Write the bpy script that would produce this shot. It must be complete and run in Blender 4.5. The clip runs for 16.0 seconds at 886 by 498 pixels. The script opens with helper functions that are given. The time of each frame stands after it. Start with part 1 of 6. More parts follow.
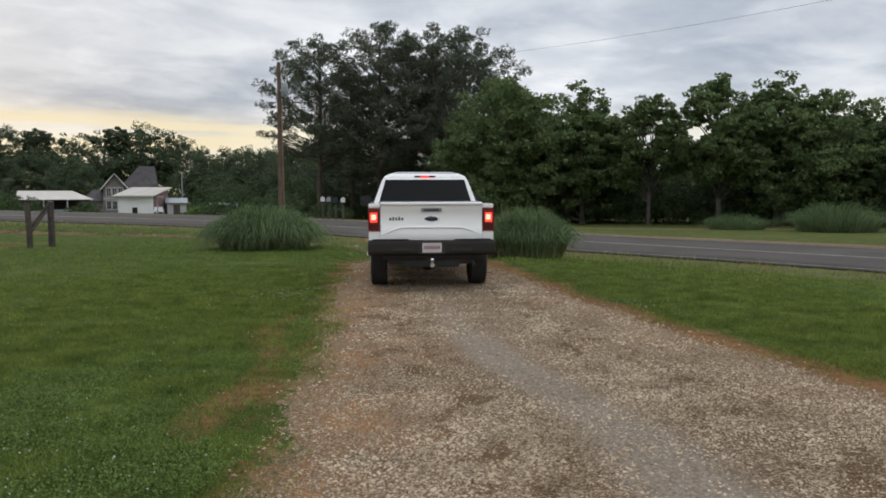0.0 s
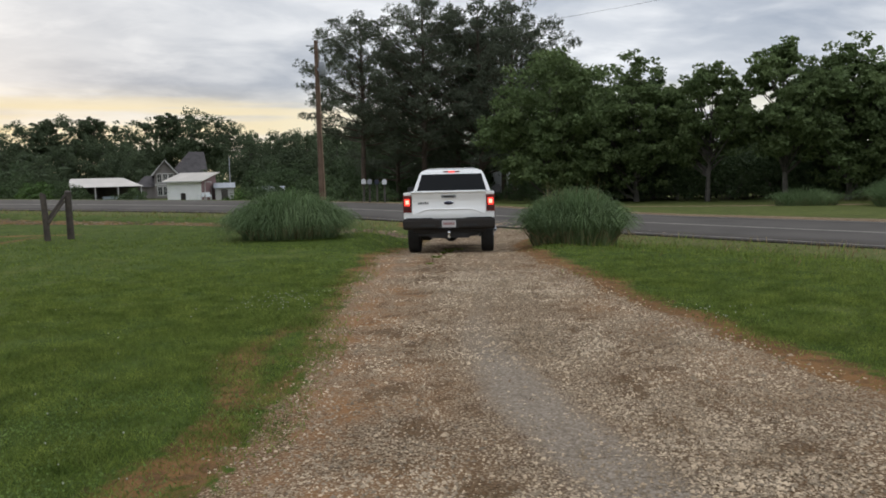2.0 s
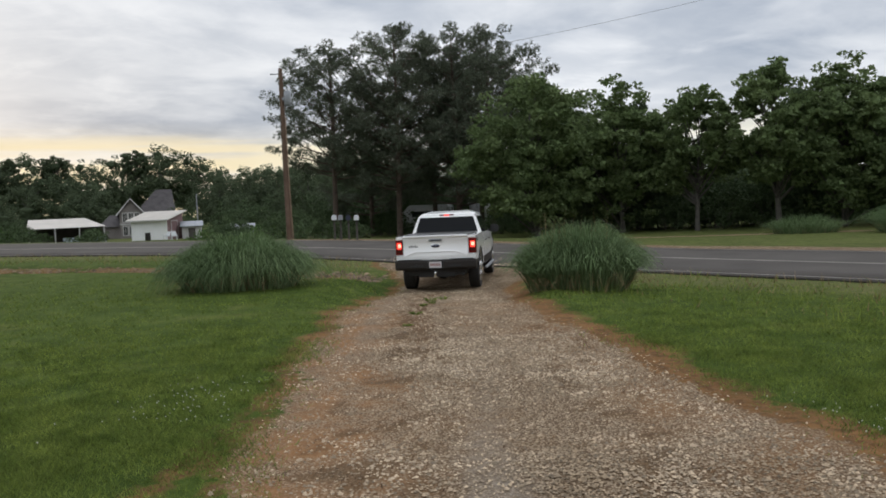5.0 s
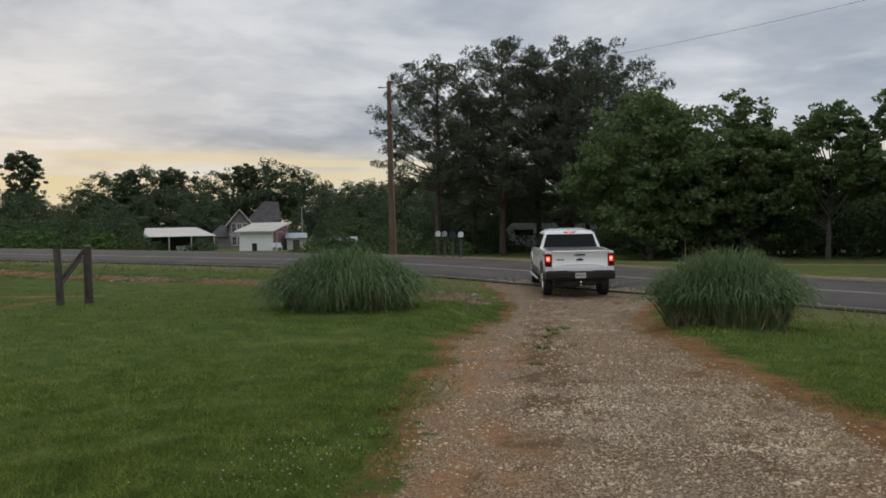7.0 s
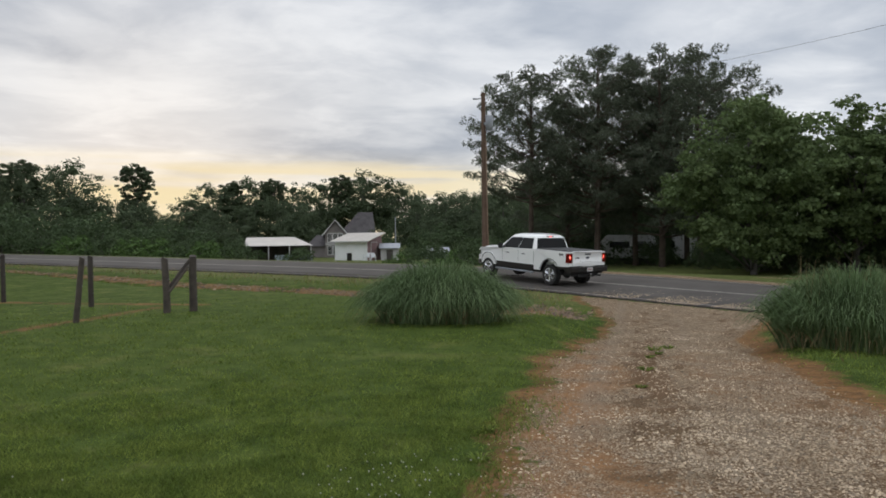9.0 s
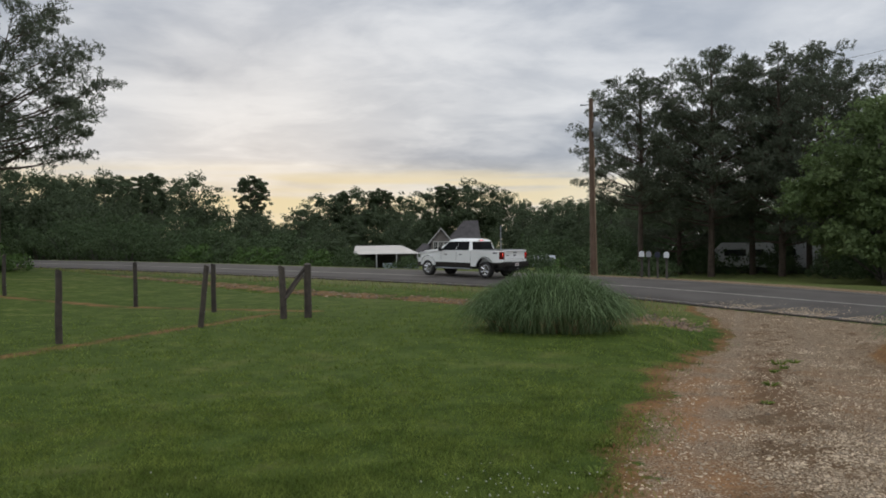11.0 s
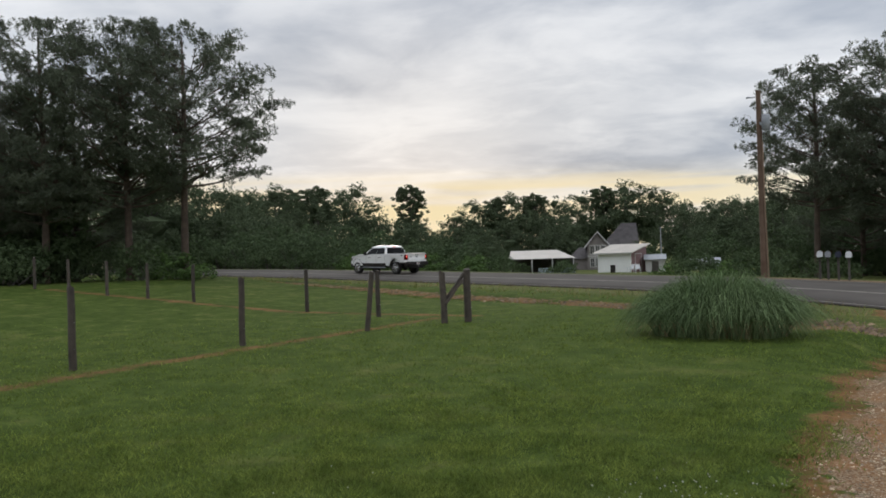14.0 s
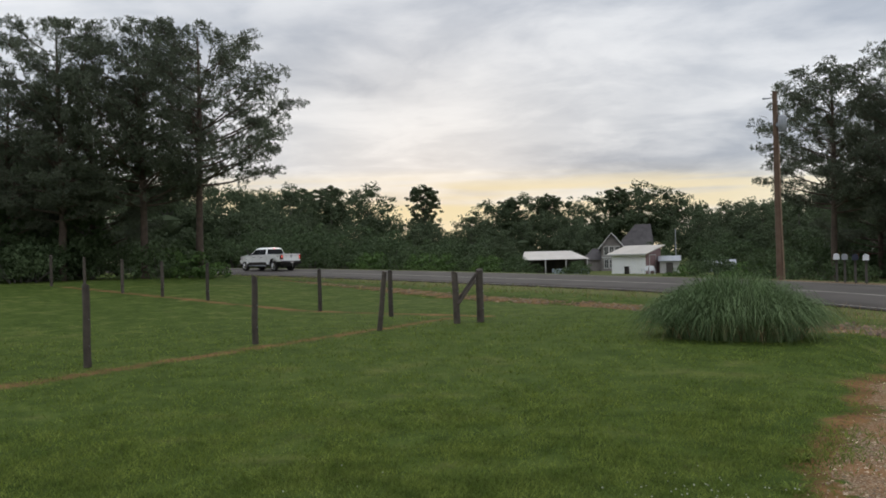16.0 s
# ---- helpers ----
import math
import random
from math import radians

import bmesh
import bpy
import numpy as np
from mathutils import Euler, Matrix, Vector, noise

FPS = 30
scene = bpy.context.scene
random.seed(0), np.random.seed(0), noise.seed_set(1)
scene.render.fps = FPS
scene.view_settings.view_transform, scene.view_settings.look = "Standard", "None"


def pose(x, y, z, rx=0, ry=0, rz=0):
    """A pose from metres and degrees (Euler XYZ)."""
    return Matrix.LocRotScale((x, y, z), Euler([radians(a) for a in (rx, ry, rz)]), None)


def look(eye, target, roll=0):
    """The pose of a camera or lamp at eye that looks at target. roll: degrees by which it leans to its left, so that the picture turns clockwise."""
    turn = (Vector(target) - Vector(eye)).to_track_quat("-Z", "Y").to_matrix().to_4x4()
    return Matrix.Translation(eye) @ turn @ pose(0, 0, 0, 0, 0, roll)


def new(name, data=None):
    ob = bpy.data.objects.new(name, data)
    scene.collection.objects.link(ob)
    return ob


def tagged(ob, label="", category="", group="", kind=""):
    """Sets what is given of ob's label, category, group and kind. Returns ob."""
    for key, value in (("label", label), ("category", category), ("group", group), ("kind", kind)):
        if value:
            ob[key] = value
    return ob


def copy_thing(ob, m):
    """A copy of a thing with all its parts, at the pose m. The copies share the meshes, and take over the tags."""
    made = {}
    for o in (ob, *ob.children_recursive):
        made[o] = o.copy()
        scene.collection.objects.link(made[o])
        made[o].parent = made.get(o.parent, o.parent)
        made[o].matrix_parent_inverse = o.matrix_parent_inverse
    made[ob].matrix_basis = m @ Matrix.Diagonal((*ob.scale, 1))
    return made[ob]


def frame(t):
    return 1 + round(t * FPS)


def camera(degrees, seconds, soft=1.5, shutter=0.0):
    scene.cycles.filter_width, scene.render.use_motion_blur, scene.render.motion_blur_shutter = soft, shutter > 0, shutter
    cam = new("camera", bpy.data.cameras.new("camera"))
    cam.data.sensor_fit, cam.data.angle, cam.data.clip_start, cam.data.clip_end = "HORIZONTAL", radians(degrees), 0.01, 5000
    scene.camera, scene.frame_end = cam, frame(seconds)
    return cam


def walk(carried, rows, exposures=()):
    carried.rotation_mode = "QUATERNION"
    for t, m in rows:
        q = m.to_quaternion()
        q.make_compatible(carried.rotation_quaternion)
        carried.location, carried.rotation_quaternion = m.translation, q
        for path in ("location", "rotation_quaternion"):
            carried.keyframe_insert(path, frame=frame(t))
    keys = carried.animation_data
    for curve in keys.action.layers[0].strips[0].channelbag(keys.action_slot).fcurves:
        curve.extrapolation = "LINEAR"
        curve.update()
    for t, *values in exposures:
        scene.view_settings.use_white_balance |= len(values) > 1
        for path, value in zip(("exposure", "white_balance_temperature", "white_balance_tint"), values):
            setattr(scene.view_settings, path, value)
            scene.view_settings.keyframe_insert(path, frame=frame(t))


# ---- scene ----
cam = camera(60.36, 16.0, soft=1.75)
PATH = [
    (0.0, pose(0.000, -0.000, 1.557, 85.777, 0.130, -2.000)),
    (0.5, pose(0.098, 0.481, 1.570, 86.405, 0.120, -0.925)),
    (1.0, pose(0.219, 0.964, 1.581, 85.895, 0.648, 0.350)),
    (1.5, pose(0.290, 1.421, 1.588, 85.267, 1.172, 1.841)),
    (2.0, pose(0.356, 1.960, 1.607, 84.261, 1.379, 1.777)),
    (2.5, pose(0.430, 2.505, 1.634, 83.869, 1.596, 0.656)),
    (3.0, pose(0.446, 3.024, 1.655, 84.338, 2.011, -0.689)),
    (5.5, pose(0.092, 5.440, 1.645, 86.982, 3.034, 0.454)),
    (6.0, pose(-0.031, 5.842, 1.644, 87.337, 2.863, 1.940)),
    (6.5, pose(-0.139, 6.156, 1.653, 87.869, 1.277, 3.849)),
    (7.0, pose(-0.279, 6.398, 1.672, 88.159, 1.087, 7.279)),
    (7.5, pose(-0.320, 6.520, 1.693, 88.583, 0.846, 9.542)),
    (8.0, pose(-0.338, 6.632, 1.710, 88.932, 0.113, 10.251)),
    (8.5, pose(-0.368, 6.626, 1.720, 89.021, 0.680, 11.937)),
    (9.0, pose(-0.400, 6.606, 1.726, 89.065, 0.741, 14.157)),
    (11.5, pose(-0.506, 6.581, 1.737, 89.933, 0.966, 23.620)),
    (12.0, pose(-0.519, 6.561, 1.737, 90.107, 1.118, 25.242)),
    (12.5, pose(-0.532, 6.539, 1.735, 90.548, 1.183, 27.529)),
    (13.0, pose(-0.547, 6.527, 1.729, 90.624, 0.971, 29.869)),
    (13.5, pose(-0.540, 6.527, 1.724, 90.413, 1.462, 31.607)),
    (14.0, pose(-0.544, 6.515, 1.719, 90.444, 1.834, 33.614)),
    (14.5, pose(-0.542, 6.511, 1.716, 90.394, 1.715, 35.126)),
    (15.0, pose(-0.539, 6.520, 1.716, 90.297, 1.515, 35.290)),
    (15.5, pose(-0.541, 6.538, 1.719, 90.423, 1.433, 34.901)),
    (16.0, pose(-0.532, 6.531, 1.719, 90.481, 1.475, 34.632)),
]
walk(cam, PATH, [(0.0, 0.08), (5.5, 0.10), (6.5, 0.12), (7.0, -0.24), (7.5, -0.40), (8.0, -0.12), (8.5, -0.03), (9.0, 0.02), (11.5, -0.13), (12.5, -0.02), (16.0, 0.0)])


def sm(a, b, v):
    """Smooth step from a to b."""
    u = np.clip((np.asarray(v, float) - a) / (b - a), 0, 1)
    return u * u * (3 - 2 * u)


# ---------- world, sun ----------
SUN_YAW = 36.0
world = bpy.data.worlds.new("overcast_evening")
scene.world = world
world.use_nodes = True
wn, wl = world.node_tree.nodes, world.node_tree.links
wn.clear()


def wmath(op, a, b=None, c=None):
    n = wn.new("ShaderNodeMath")
    n.operation = op
    for i, v in enumerate((a, b, c)):
        if v is None:
            continue
        if hasattr(v, "is_output"):
            wl.new(v, n.inputs[i])
        else:
            n.inputs[i].default_value = v
    return n.outputs[0]


def wmix(fac, a, b):
    n = wn.new("ShaderNodeMix")
    n.data_type = "RGBA"
    for i, v in ((0, fac), (6, a), (7, b)):
        if hasattr(v, "is_output"):
            wl.new(v, n.inputs[i])
        else:
            n.inputs[i].default_value = v
    return n.outputs[2]


def wrange(v, a, b):
    n = wn.new("ShaderNodeMapRange")
    n.interpolation_type = "SMOOTHSTEP"
    wl.new(v, n.inputs[0])
    n.inputs[1].default_value, n.inputs[2].default_value = a, b
    return n.outputs[0]


wco = wn.new("ShaderNodeTexCoord")
wsep = wn.new("ShaderNodeSeparateXYZ")
wl.new(wco.outputs["Generated"], wsep.inputs[0])
dx, dy, dz = wsep.outputs
up = wmath("MAXIMUM", dz, 0.0)
den = wmath("ADD", up, 0.16)
wcomb = wn.new("ShaderNodeCombineXYZ")
# the cloud bands lie along the view's right-left line
sx, sy = math.cos(radians(20)), math.sin(radians(20))
wl.new(wmath("DIVIDE", wmath("ADD", wmath("MULTIPLY", dx, sx), wmath("MULTIPLY", dy, sy)), den), wcomb.inputs[0])
wl.new(wmath("MULTIPLY", wmath("DIVIDE", wmath("SUBTRACT", wmath("MULTIPLY", dy, sx), wmath("MULTIPLY", dx, sy)), den), 1.15), wcomb.inputs[1])


def wnoise(scale, detail, rough, dist=0.0, off=0.0):
    n = wn.new("ShaderNodeTexNoise")
    n.inputs["Scale"].default_value, n.inputs["Detail"].default_value = scale, detail
    n.inputs["Roughness"].default_value, n.inputs["Distortion"].default_value = rough, dist
    m = wn.new("ShaderNodeVectorMath")
    m.operation = "ADD"
    m.inputs[1].default_value = (off, off * 0.7, off * 1.3)
    wl.new(wcomb.outputs[0], m.inputs[0])
    wl.new(m.outputs[0], n.inputs["Vector"])
    return n.outputs["Fac"]


broad = wrange(wnoise(0.80, 4, 0.50, 0.25, 3.1), 0.30, 0.58)
fine = wrange(wnoise(2.0, 6, 0.55, 0.35, 9.4), 0.36, 0.62)
wisp = wrange(wnoise(5.0, 6, 0.60, 0.4, 1.7), 0.35, 0.75)
cover = wmath("ADD", wmath("MULTIPLY", broad, 0.54), wmath("ADD", wmath("MULTIPLY", fine, 0.34), wmath("MULTIPLY", wisp, 0.12)))
clouds = wmix(cover, (0.385, 0.440, 0.535, 1), (0.93, 0.95, 0.985, 1))
sky = wn.new("ShaderNodeTexSky")
sky.sky_type = "NISHITA"
sky.sun_disc = False
sky.sun_elevation = radians(7)
sky.sun_rotation = radians(-SUN_YAW)
skyc = wn.new("ShaderNodeVectorMath")
skyc.operation = "SCALE"
skyc.inputs["Scale"].default_value = 0.10
wl.new(sky.outputs[0], skyc.inputs[0])
blended = wmix(0.06, clouds, skyc.outputs[0])
# clear band low over the horizon, warm towards the set sun
away = wmath("ADD", wmath("MULTIPLY", dx, -math.sin(radians(SUN_YAW))), wmath("MULTIPLY", dy, math.cos(radians(SUN_YAW))))
warm = wrange(away, 0.78, 1.0)
low = wmath("SUBTRACT", 1.0, wrange(dz, 0.075, 0.118))
layer_at = wn.new("ShaderNodeCombineXYZ")
wl.new(wmath("MULTIPLY", dx, 3.0), layer_at.inputs[0])
wl.new(wmath("MULTIPLY", dy, 3.0), layer_at.inputs[1])
wl.new(wmath("MULTIPLY", dz, 42.0), layer_at.inputs[2])
layers = wn.new("ShaderNodeTexNoise")
layers.inputs["Scale"].default_value, layers.inputs["Detail"].default_value = 1.0, 4
wl.new(layer_at.outputs[0], layers.inputs["Vector"])
streak = wrange(layers.outputs["Fac"], 0.36, 0.56)
band = wmath("MULTIPLY", low, wmath("ADD", wmath("MULTIPLY", streak, 0.7), 0.3))
glow = wmix(warm, (0.94, 0.88, 0.66, 1), (0.92, 0.76, 0.46, 1))
veil = wmath("SUBTRACT", 1.0, wmath("MULTIPLY", wmath("MULTIPLY", wrange(away, 0.80, 0.98), wmath("SUBTRACT", 1.0, wrange(dz, 0.18, 0.36))), 0.12))
thick = wn.new("ShaderNodeVectorMath")
thick.operation = "SCALE"  # thicker cloud over the clear band
wl.new(blended, thick.inputs[0])
wl.new(veil, thick.inputs["Scale"])
final = wmix(wmath("MULTIPLY", band, wmath("ADD", wmath("MULTIPLY", warm, 0.45), 0.50)), thick.outputs[0], glow)
lift = wmath("ADD", 1.0, wmath("MULTIPLY", wrange(dz, 0.30, 0.85), 0.75))  # an overcast sky is brightest overhead
bright = wn.new("ShaderNodeVectorMath")
bright.operation = "SCALE"
wl.new(final, bright.inputs[0])
wl.new(lift, bright.inputs["Scale"])
wbg = wn.new("ShaderNodeBackground")
wl.new(bright.outputs[0], wbg.inputs["Color"])
wbg.inputs["Strength"].default_value = 1.0
wout = wn.new("ShaderNodeOutputWorld")
wl.new(wbg.outputs[0], wout.inputs[0])

sun = new("sun", bpy.data.lights.new("sun", "SUN"))
sun.data.energy, sun.data.angle, sun.data.color = 0.5, radians(25), (1.0, 0.88, 0.72)
sd = Vector((-math.sin(radians(SUN_YAW)) * math.cos(radians(7)), math.cos(radians(SUN_YAW)) * math.cos(radians(7)), math.sin(radians(7))))
sun.matrix_world = look(sd * 100, (0, 0, 0))


# ---------- materials ----------
def material(name, c1, c2, rough=0.8, metal=0.0, scale=3.0, fine_scale=40.0, bump=0.3, bump_dist=0.01, rough2=None, vary=0.0, spec=0.5, coat=0.0, island=False):
    """Two colours mixed by noise at two scales, fine relief, and a change from object to object (or island to island)."""
    m = bpy.data.materials.new(name)
    m.use_nodes = True
    n, l = m.node_tree.nodes, m.node_tree.links
    b = n["Principled BSDF"]
    co = n.new("ShaderNodeTexCoord")
    n1, n2 = n.new("ShaderNodeTexNoise"), n.new("ShaderNodeTexNoise")
    n1.inputs["Scale"].default_value, n1.inputs["Detail"].default_value = scale, 6
    n2.inputs["Scale"].default_value, n2.inputs["Detail"].default_value = fine_scale, 4
    for q in (n1, n2):
        l.new(co.outputs["Object"], q.inputs["Vector"])
    add = n.new("ShaderNodeMath")
    add.operation = "MULTIPLY_ADD"
    l.new(n2.outputs["Fac"], add.inputs[0])
    add.inputs[1].default_value = 0.4
    l.new(n1.outputs["Fac"], add.inputs[2])
    ramp = n.new("ShaderNodeMapRange")
    ramp.inputs[1].default_value, ramp.inputs[2].default_value = 0.45, 0.95
    l.new(add.outputs[0], ramp.inputs[0])
    mix = n.new("ShaderNodeMix")
    mix.data_type = "RGBA"
    mix.inputs[6].default_value, mix.inputs[7].default_value = (*c1, 1), (*c2, 1)
    l.new(ramp.outputs[0], mix.inputs[0])
    colour = mix.outputs[2]
    if vary:
        info = n.new("ShaderNodeNewGeometry" if island else "ShaderNodeObjectInfo")
        hsv = n.new("ShaderNodeHueSaturation")
        mr = n.new("ShaderNodeMapRange")
        mr.inputs[3].default_value, mr.inputs[4].default_value = 1 - vary, 1 + vary
        l.new(info.outputs["Random Per Island" if island else "Random"], mr.inputs[0])
        l.new(mr.outputs[0], hsv.inputs["Value"])
        l.new(colour, hsv.inputs["Color"])
        colour = hsv.outputs[0]
    l.new(colour, b.inputs["Base Color"])
    if rough2 is None:
        b.inputs["Roughness"].default_value = rough
    else:
        rr = n.new("ShaderNodeMapRange")
        rr.inputs[3].default_value, rr.inputs[4].default_value = rough, rough2
        l.new(n1.outputs["Fac"], rr.inputs[0])
        l.new(rr.outputs[0], b.inputs["Roughness"])
    b.inputs["Metallic"].default_value = metal
    b.inputs["Specular IOR Level"].default_value = spec
    b.inputs["Coat Weight"].default_value = coat
    if bump:
        bp = n.new("ShaderNodeBump")
        bp.inputs["Strength"].default_value, bp.inputs["Distance"].default_value = bump, bump_dist
        l.new(add.outputs[0], bp.inputs["Height"])
        l.new(bp.outputs[0], b.inputs["Normal"])
    return m


def glow_material(name, colour, strength):
    m = bpy.data.materials.new(name)
    m.use_nodes = True
    b = m.node_tree.nodes["Principled BSDF"]
    b.inputs["Base Color"].default_value = (*colour, 1)
    b.inputs["Emission Color"].default_value = (*colour, 1)
    b.inputs["Emission Strength"].default_value = strength
    return m


def leaf_material(name, c1, c2, vary=0.35, trans=0.25, scale=0.6):
    m = material(name, c1, c2, rough=0.7, scale=scale, fine_scale=9, bump=0, vary=vary, spec=0.15, island=True)
    n, l = m.node_tree.nodes, m.node_tree.links
    b, out = n["Principled BSDF"], n["Material Output"]
    t = n.new("ShaderNodeBsdfTranslucent")
    src = b.inputs["Base Color"].links[0].from_socket
    l.new(src, t.inputs["Color"])
    mx = n.new("ShaderNodeMixShader")
    mx.inputs[0].default_value = trans
    l.new(b.outputs[0], mx.inputs[1])
    l.new(t.outputs[0], mx.inputs[2])
    l.new(mx.outputs[0], out.inputs["Surface"])
    return m


M = dict(
    paint=material("white_paint", (0.82, 0.82, 0.81), (0.86, 0.86, 0.85), 0.22, scale=1.5, bump=0.0, coat=0.6),
    cladding=material("dark_grey_brown_paint", (0.020, 0.017, 0.015), (0.030, 0.026, 0.023), 0.45, scale=2, bump=0.05, spec=0.25),
    black=material("black_plastic", (0.012, 0.012, 0.013), (0.022, 0.022, 0.022), 0.6, scale=8, bump=0.2, bump_dist=0.002),
    cover=material("black_vinyl_cover", (0.015, 0.015, 0.016), (0.03, 0.03, 0.03), 0.55, scale=4, bump=0.3, bump_dist=0.004),
    glass=material("dark_tinted_glass", (0.008, 0.009, 0.010), (0.012, 0.013, 0.014), 0.08, scale=2, bump=0.0, spec=0.14),
    rubber=material("tyre_rubber", (0.012, 0.012, 0.012), (0.03, 0.028, 0.026), 0.85, scale=6, fine_scale=90, bump=0.5, bump_dist=0.004),
    chrome=material("chrome", (0.62, 0.63, 0.64), (0.72, 0.72, 0.73), 0.18, 1.0, bump=0.0),
    alloy=material("polished_alloy", (0.55, 0.55, 0.56), (0.68, 0.68, 0.69), 0.25, 1.0, bump=0.05),
    dark_lens=material("dark_red_lens", (0.05, 0.004, 0.005), (0.08, 0.006, 0.007), 0.15, bump=0.0),
    red_lens=material("red_lens", (0.12, 0.006, 0.008), (0.17, 0.009, 0.010), 0.15, bump=0.0),
    lamp_on=glow_material("lit_brake_lamp", (1.0, 0.05, 0.03), 1.6),
    lamp_core=glow_material("lit_brake_lamp_core", (1.0, 0.34, 0.24), 2.2),
    plate=material("number_plate", (0.45, 0.43, 0.43), (0.55, 0.53, 0.53), 0.5, scale=30, bump=0.0),
    ink=material("plate_ink", (0.25, 0.10, 0.10), (0.3, 0.14, 0.14), 0.6, bump=0.0),
    blue=material("blue_badge", (0.008, 0.012, 0.03), (0.012, 0.018, 0.045), 0.3, bump=0.0),
    asphalt=material("weathered_asphalt", (0.058, 0.052, 0.047), (0.092, 0.083, 0.075), 0.95, scale=0.5, fine_scale=60, bump=0.5, bump_dist=0.006, spec=0.18),
    line=material("worn_road_paint", (0.085, 0.078, 0.070), (0.21, 0.19, 0.165), 0.85, scale=3, fine_scale=30, bump=0.2),
    post=material("weathered_post_wood", (0.030, 0.024, 0.019), (0.082, 0.067, 0.054), 0.9, scale=5, fine_scale=60, bump=0.8, bump_dist=0.01, vary=0.25),
    pole=material("brown_pole_wood", (0.085, 0.050, 0.032), (0.15, 0.10, 0.07), 0.9, scale=2, fine_scale=40, bump=0.6, bump_dist=0.01),
    conduit=material("brown_conduit", (0.20, 0.135, 0.09), (0.28, 0.20, 0.14), 0.8, scale=3, bump=0.1),
    steel=material("grey_galvanised_steel", (0.22, 0.24, 0.26), (0.34, 0.35, 0.37), 0.5, 0.6, scale=4, bump=0.1),
    wire=material("grey_wire", (0.16, 0.16, 0.16), (0.22, 0.22, 0.22), 0.6, 0.3, bump=0.0),
    bark=material("pine_bark", (0.045, 0.032, 0.025), (0.11, 0.08, 0.06), 0.95, scale=3, fine_scale=25, bump=1.0, bump_dist=0.03),
    bark_grey=material("grey_bark", (0.05, 0.045, 0.04), (0.12, 0.11, 0.095), 0.95, scale=3, fine_scale=25, bump=1.0, bump_dist=0.02),
    pine=leaf_material("pine_needles", (0.074, 0.089, 0.063), (0.132, 0.153, 0.104), 0.25, 0.30),
    leaf=leaf_material("broad_leaves", (0.086, 0.127, 0.050), (0.152, 0.200, 0.083), 0.35, 0.36),
    leaf_dark=leaf_material("dark_broad_leaves", (0.052, 0.080, 0.038), (0.088, 0.124, 0.056), 0.25, 0.30),
    leaf_far=leaf_material("far_broad_leaves", (0.062, 0.086, 0.048), (0.104, 0.134, 0.072), 0.22, 0.30),
    leaf_pale=leaf_material("pale_shrub_leaves", (0.06, 0.11, 0.03), (0.10, 0.16, 0.05), 0.35, 0.25),
    reed=leaf_material("arching_grass_blades", (0.075, 0.125, 0.050), (0.165, 0.225, 0.105), 0.40, 0.3),
    straw=leaf_material("dry_grass_blades", (0.16, 0.12, 0.06), (0.30, 0.23, 0.12), 0.3, 0.2),
    litter=leaf_material("dead_brown_litter", (0.065, 0.036, 0.018), (0.15, 0.088, 0.042), 0.4, 0.1),
    clover_leaf=leaf_material("clover_leaf_green", (0.080, 0.135, 0.030), (0.150, 0.215, 0.060), 0.5, 0.35),
    turf=leaf_material("lawn_blades", (0.066, 0.104, 0.018), (0.215, 0.265, 0.060), 0.48, 0.45, 2.4),
    clover=leaf_material("white_clover_heads", (0.36, 0.37, 0.30), (0.50, 0.50, 0.43), 0.15, 0.1),
    stone=material("pale_gravel_stones", (0.16, 0.112, 0.064), (0.455, 0.358, 0.248), 0.9, scale=1.6, fine_scale=200, bump=0.4, bump_dist=0.003, vary=0.55, island=True),
    clod=material("brown_clods_and_stones", (0.062, 0.039, 0.023), (0.21, 0.148, 0.095), 0.95, scale=1.2, fine_scale=60, bump=0.4, bump_dist=0.005, vary=0.6, island=True),
    white_wall=material("white_painted_boards", (0.80, 0.80, 0.79), (0.86, 0.86, 0.85), 0.7, scale=1, fine_scale=20, bump=0.15),
    pink_wall=material("faded_red_boards", (0.20, 0.12, 0.12), (0.28, 0.18, 0.18), 0.8, scale=1, bump=0.15),
    tin=material("pale_sheet_metal_roof", (0.44, 0.41, 0.37), (0.56, 0.52, 0.47), 0.6, 0.1, scale=0.6, fine_scale=8, bump=0.15),
    brick=material("grey_brown_brick", (0.16, 0.14, 0.135), (0.25, 0.225, 0.215), 0.9, scale=0.8, fine_scale=18, bump=0.5),
    shingle=material("grey_brown_shingles", (0.045, 0.040, 0.042), (0.085, 0.078, 0.078), 0.95, scale=1.2, fine_scale=14, bump=0.5),
    trim=material("pale_trim_paint", (0.42, 0.41, 0.40), (0.52, 0.51, 0.50), 0.6, bump=0.05),
    window=material("window_glass", (0.02, 0.022, 0.025), (0.03, 0.032, 0.035), 0.08, bump=0.0, spec=0.8),
    dark_wood=material("dark_weathered_boards", (0.05, 0.045, 0.04), (0.10, 0.09, 0.08), 0.9, scale=1.5, fine_scale=20, bump=0.4),
    camper=material("white_camper_shell", (0.58, 0.60, 0.62), (0.70, 0.71, 0.72), 0.4, scale=1, bump=0.05),
    blue_grey=material("blue_grey_shell", (0.25, 0.30, 0.36), (0.33, 0.38, 0.44), 0.5, scale=1, bump=0.05),
)


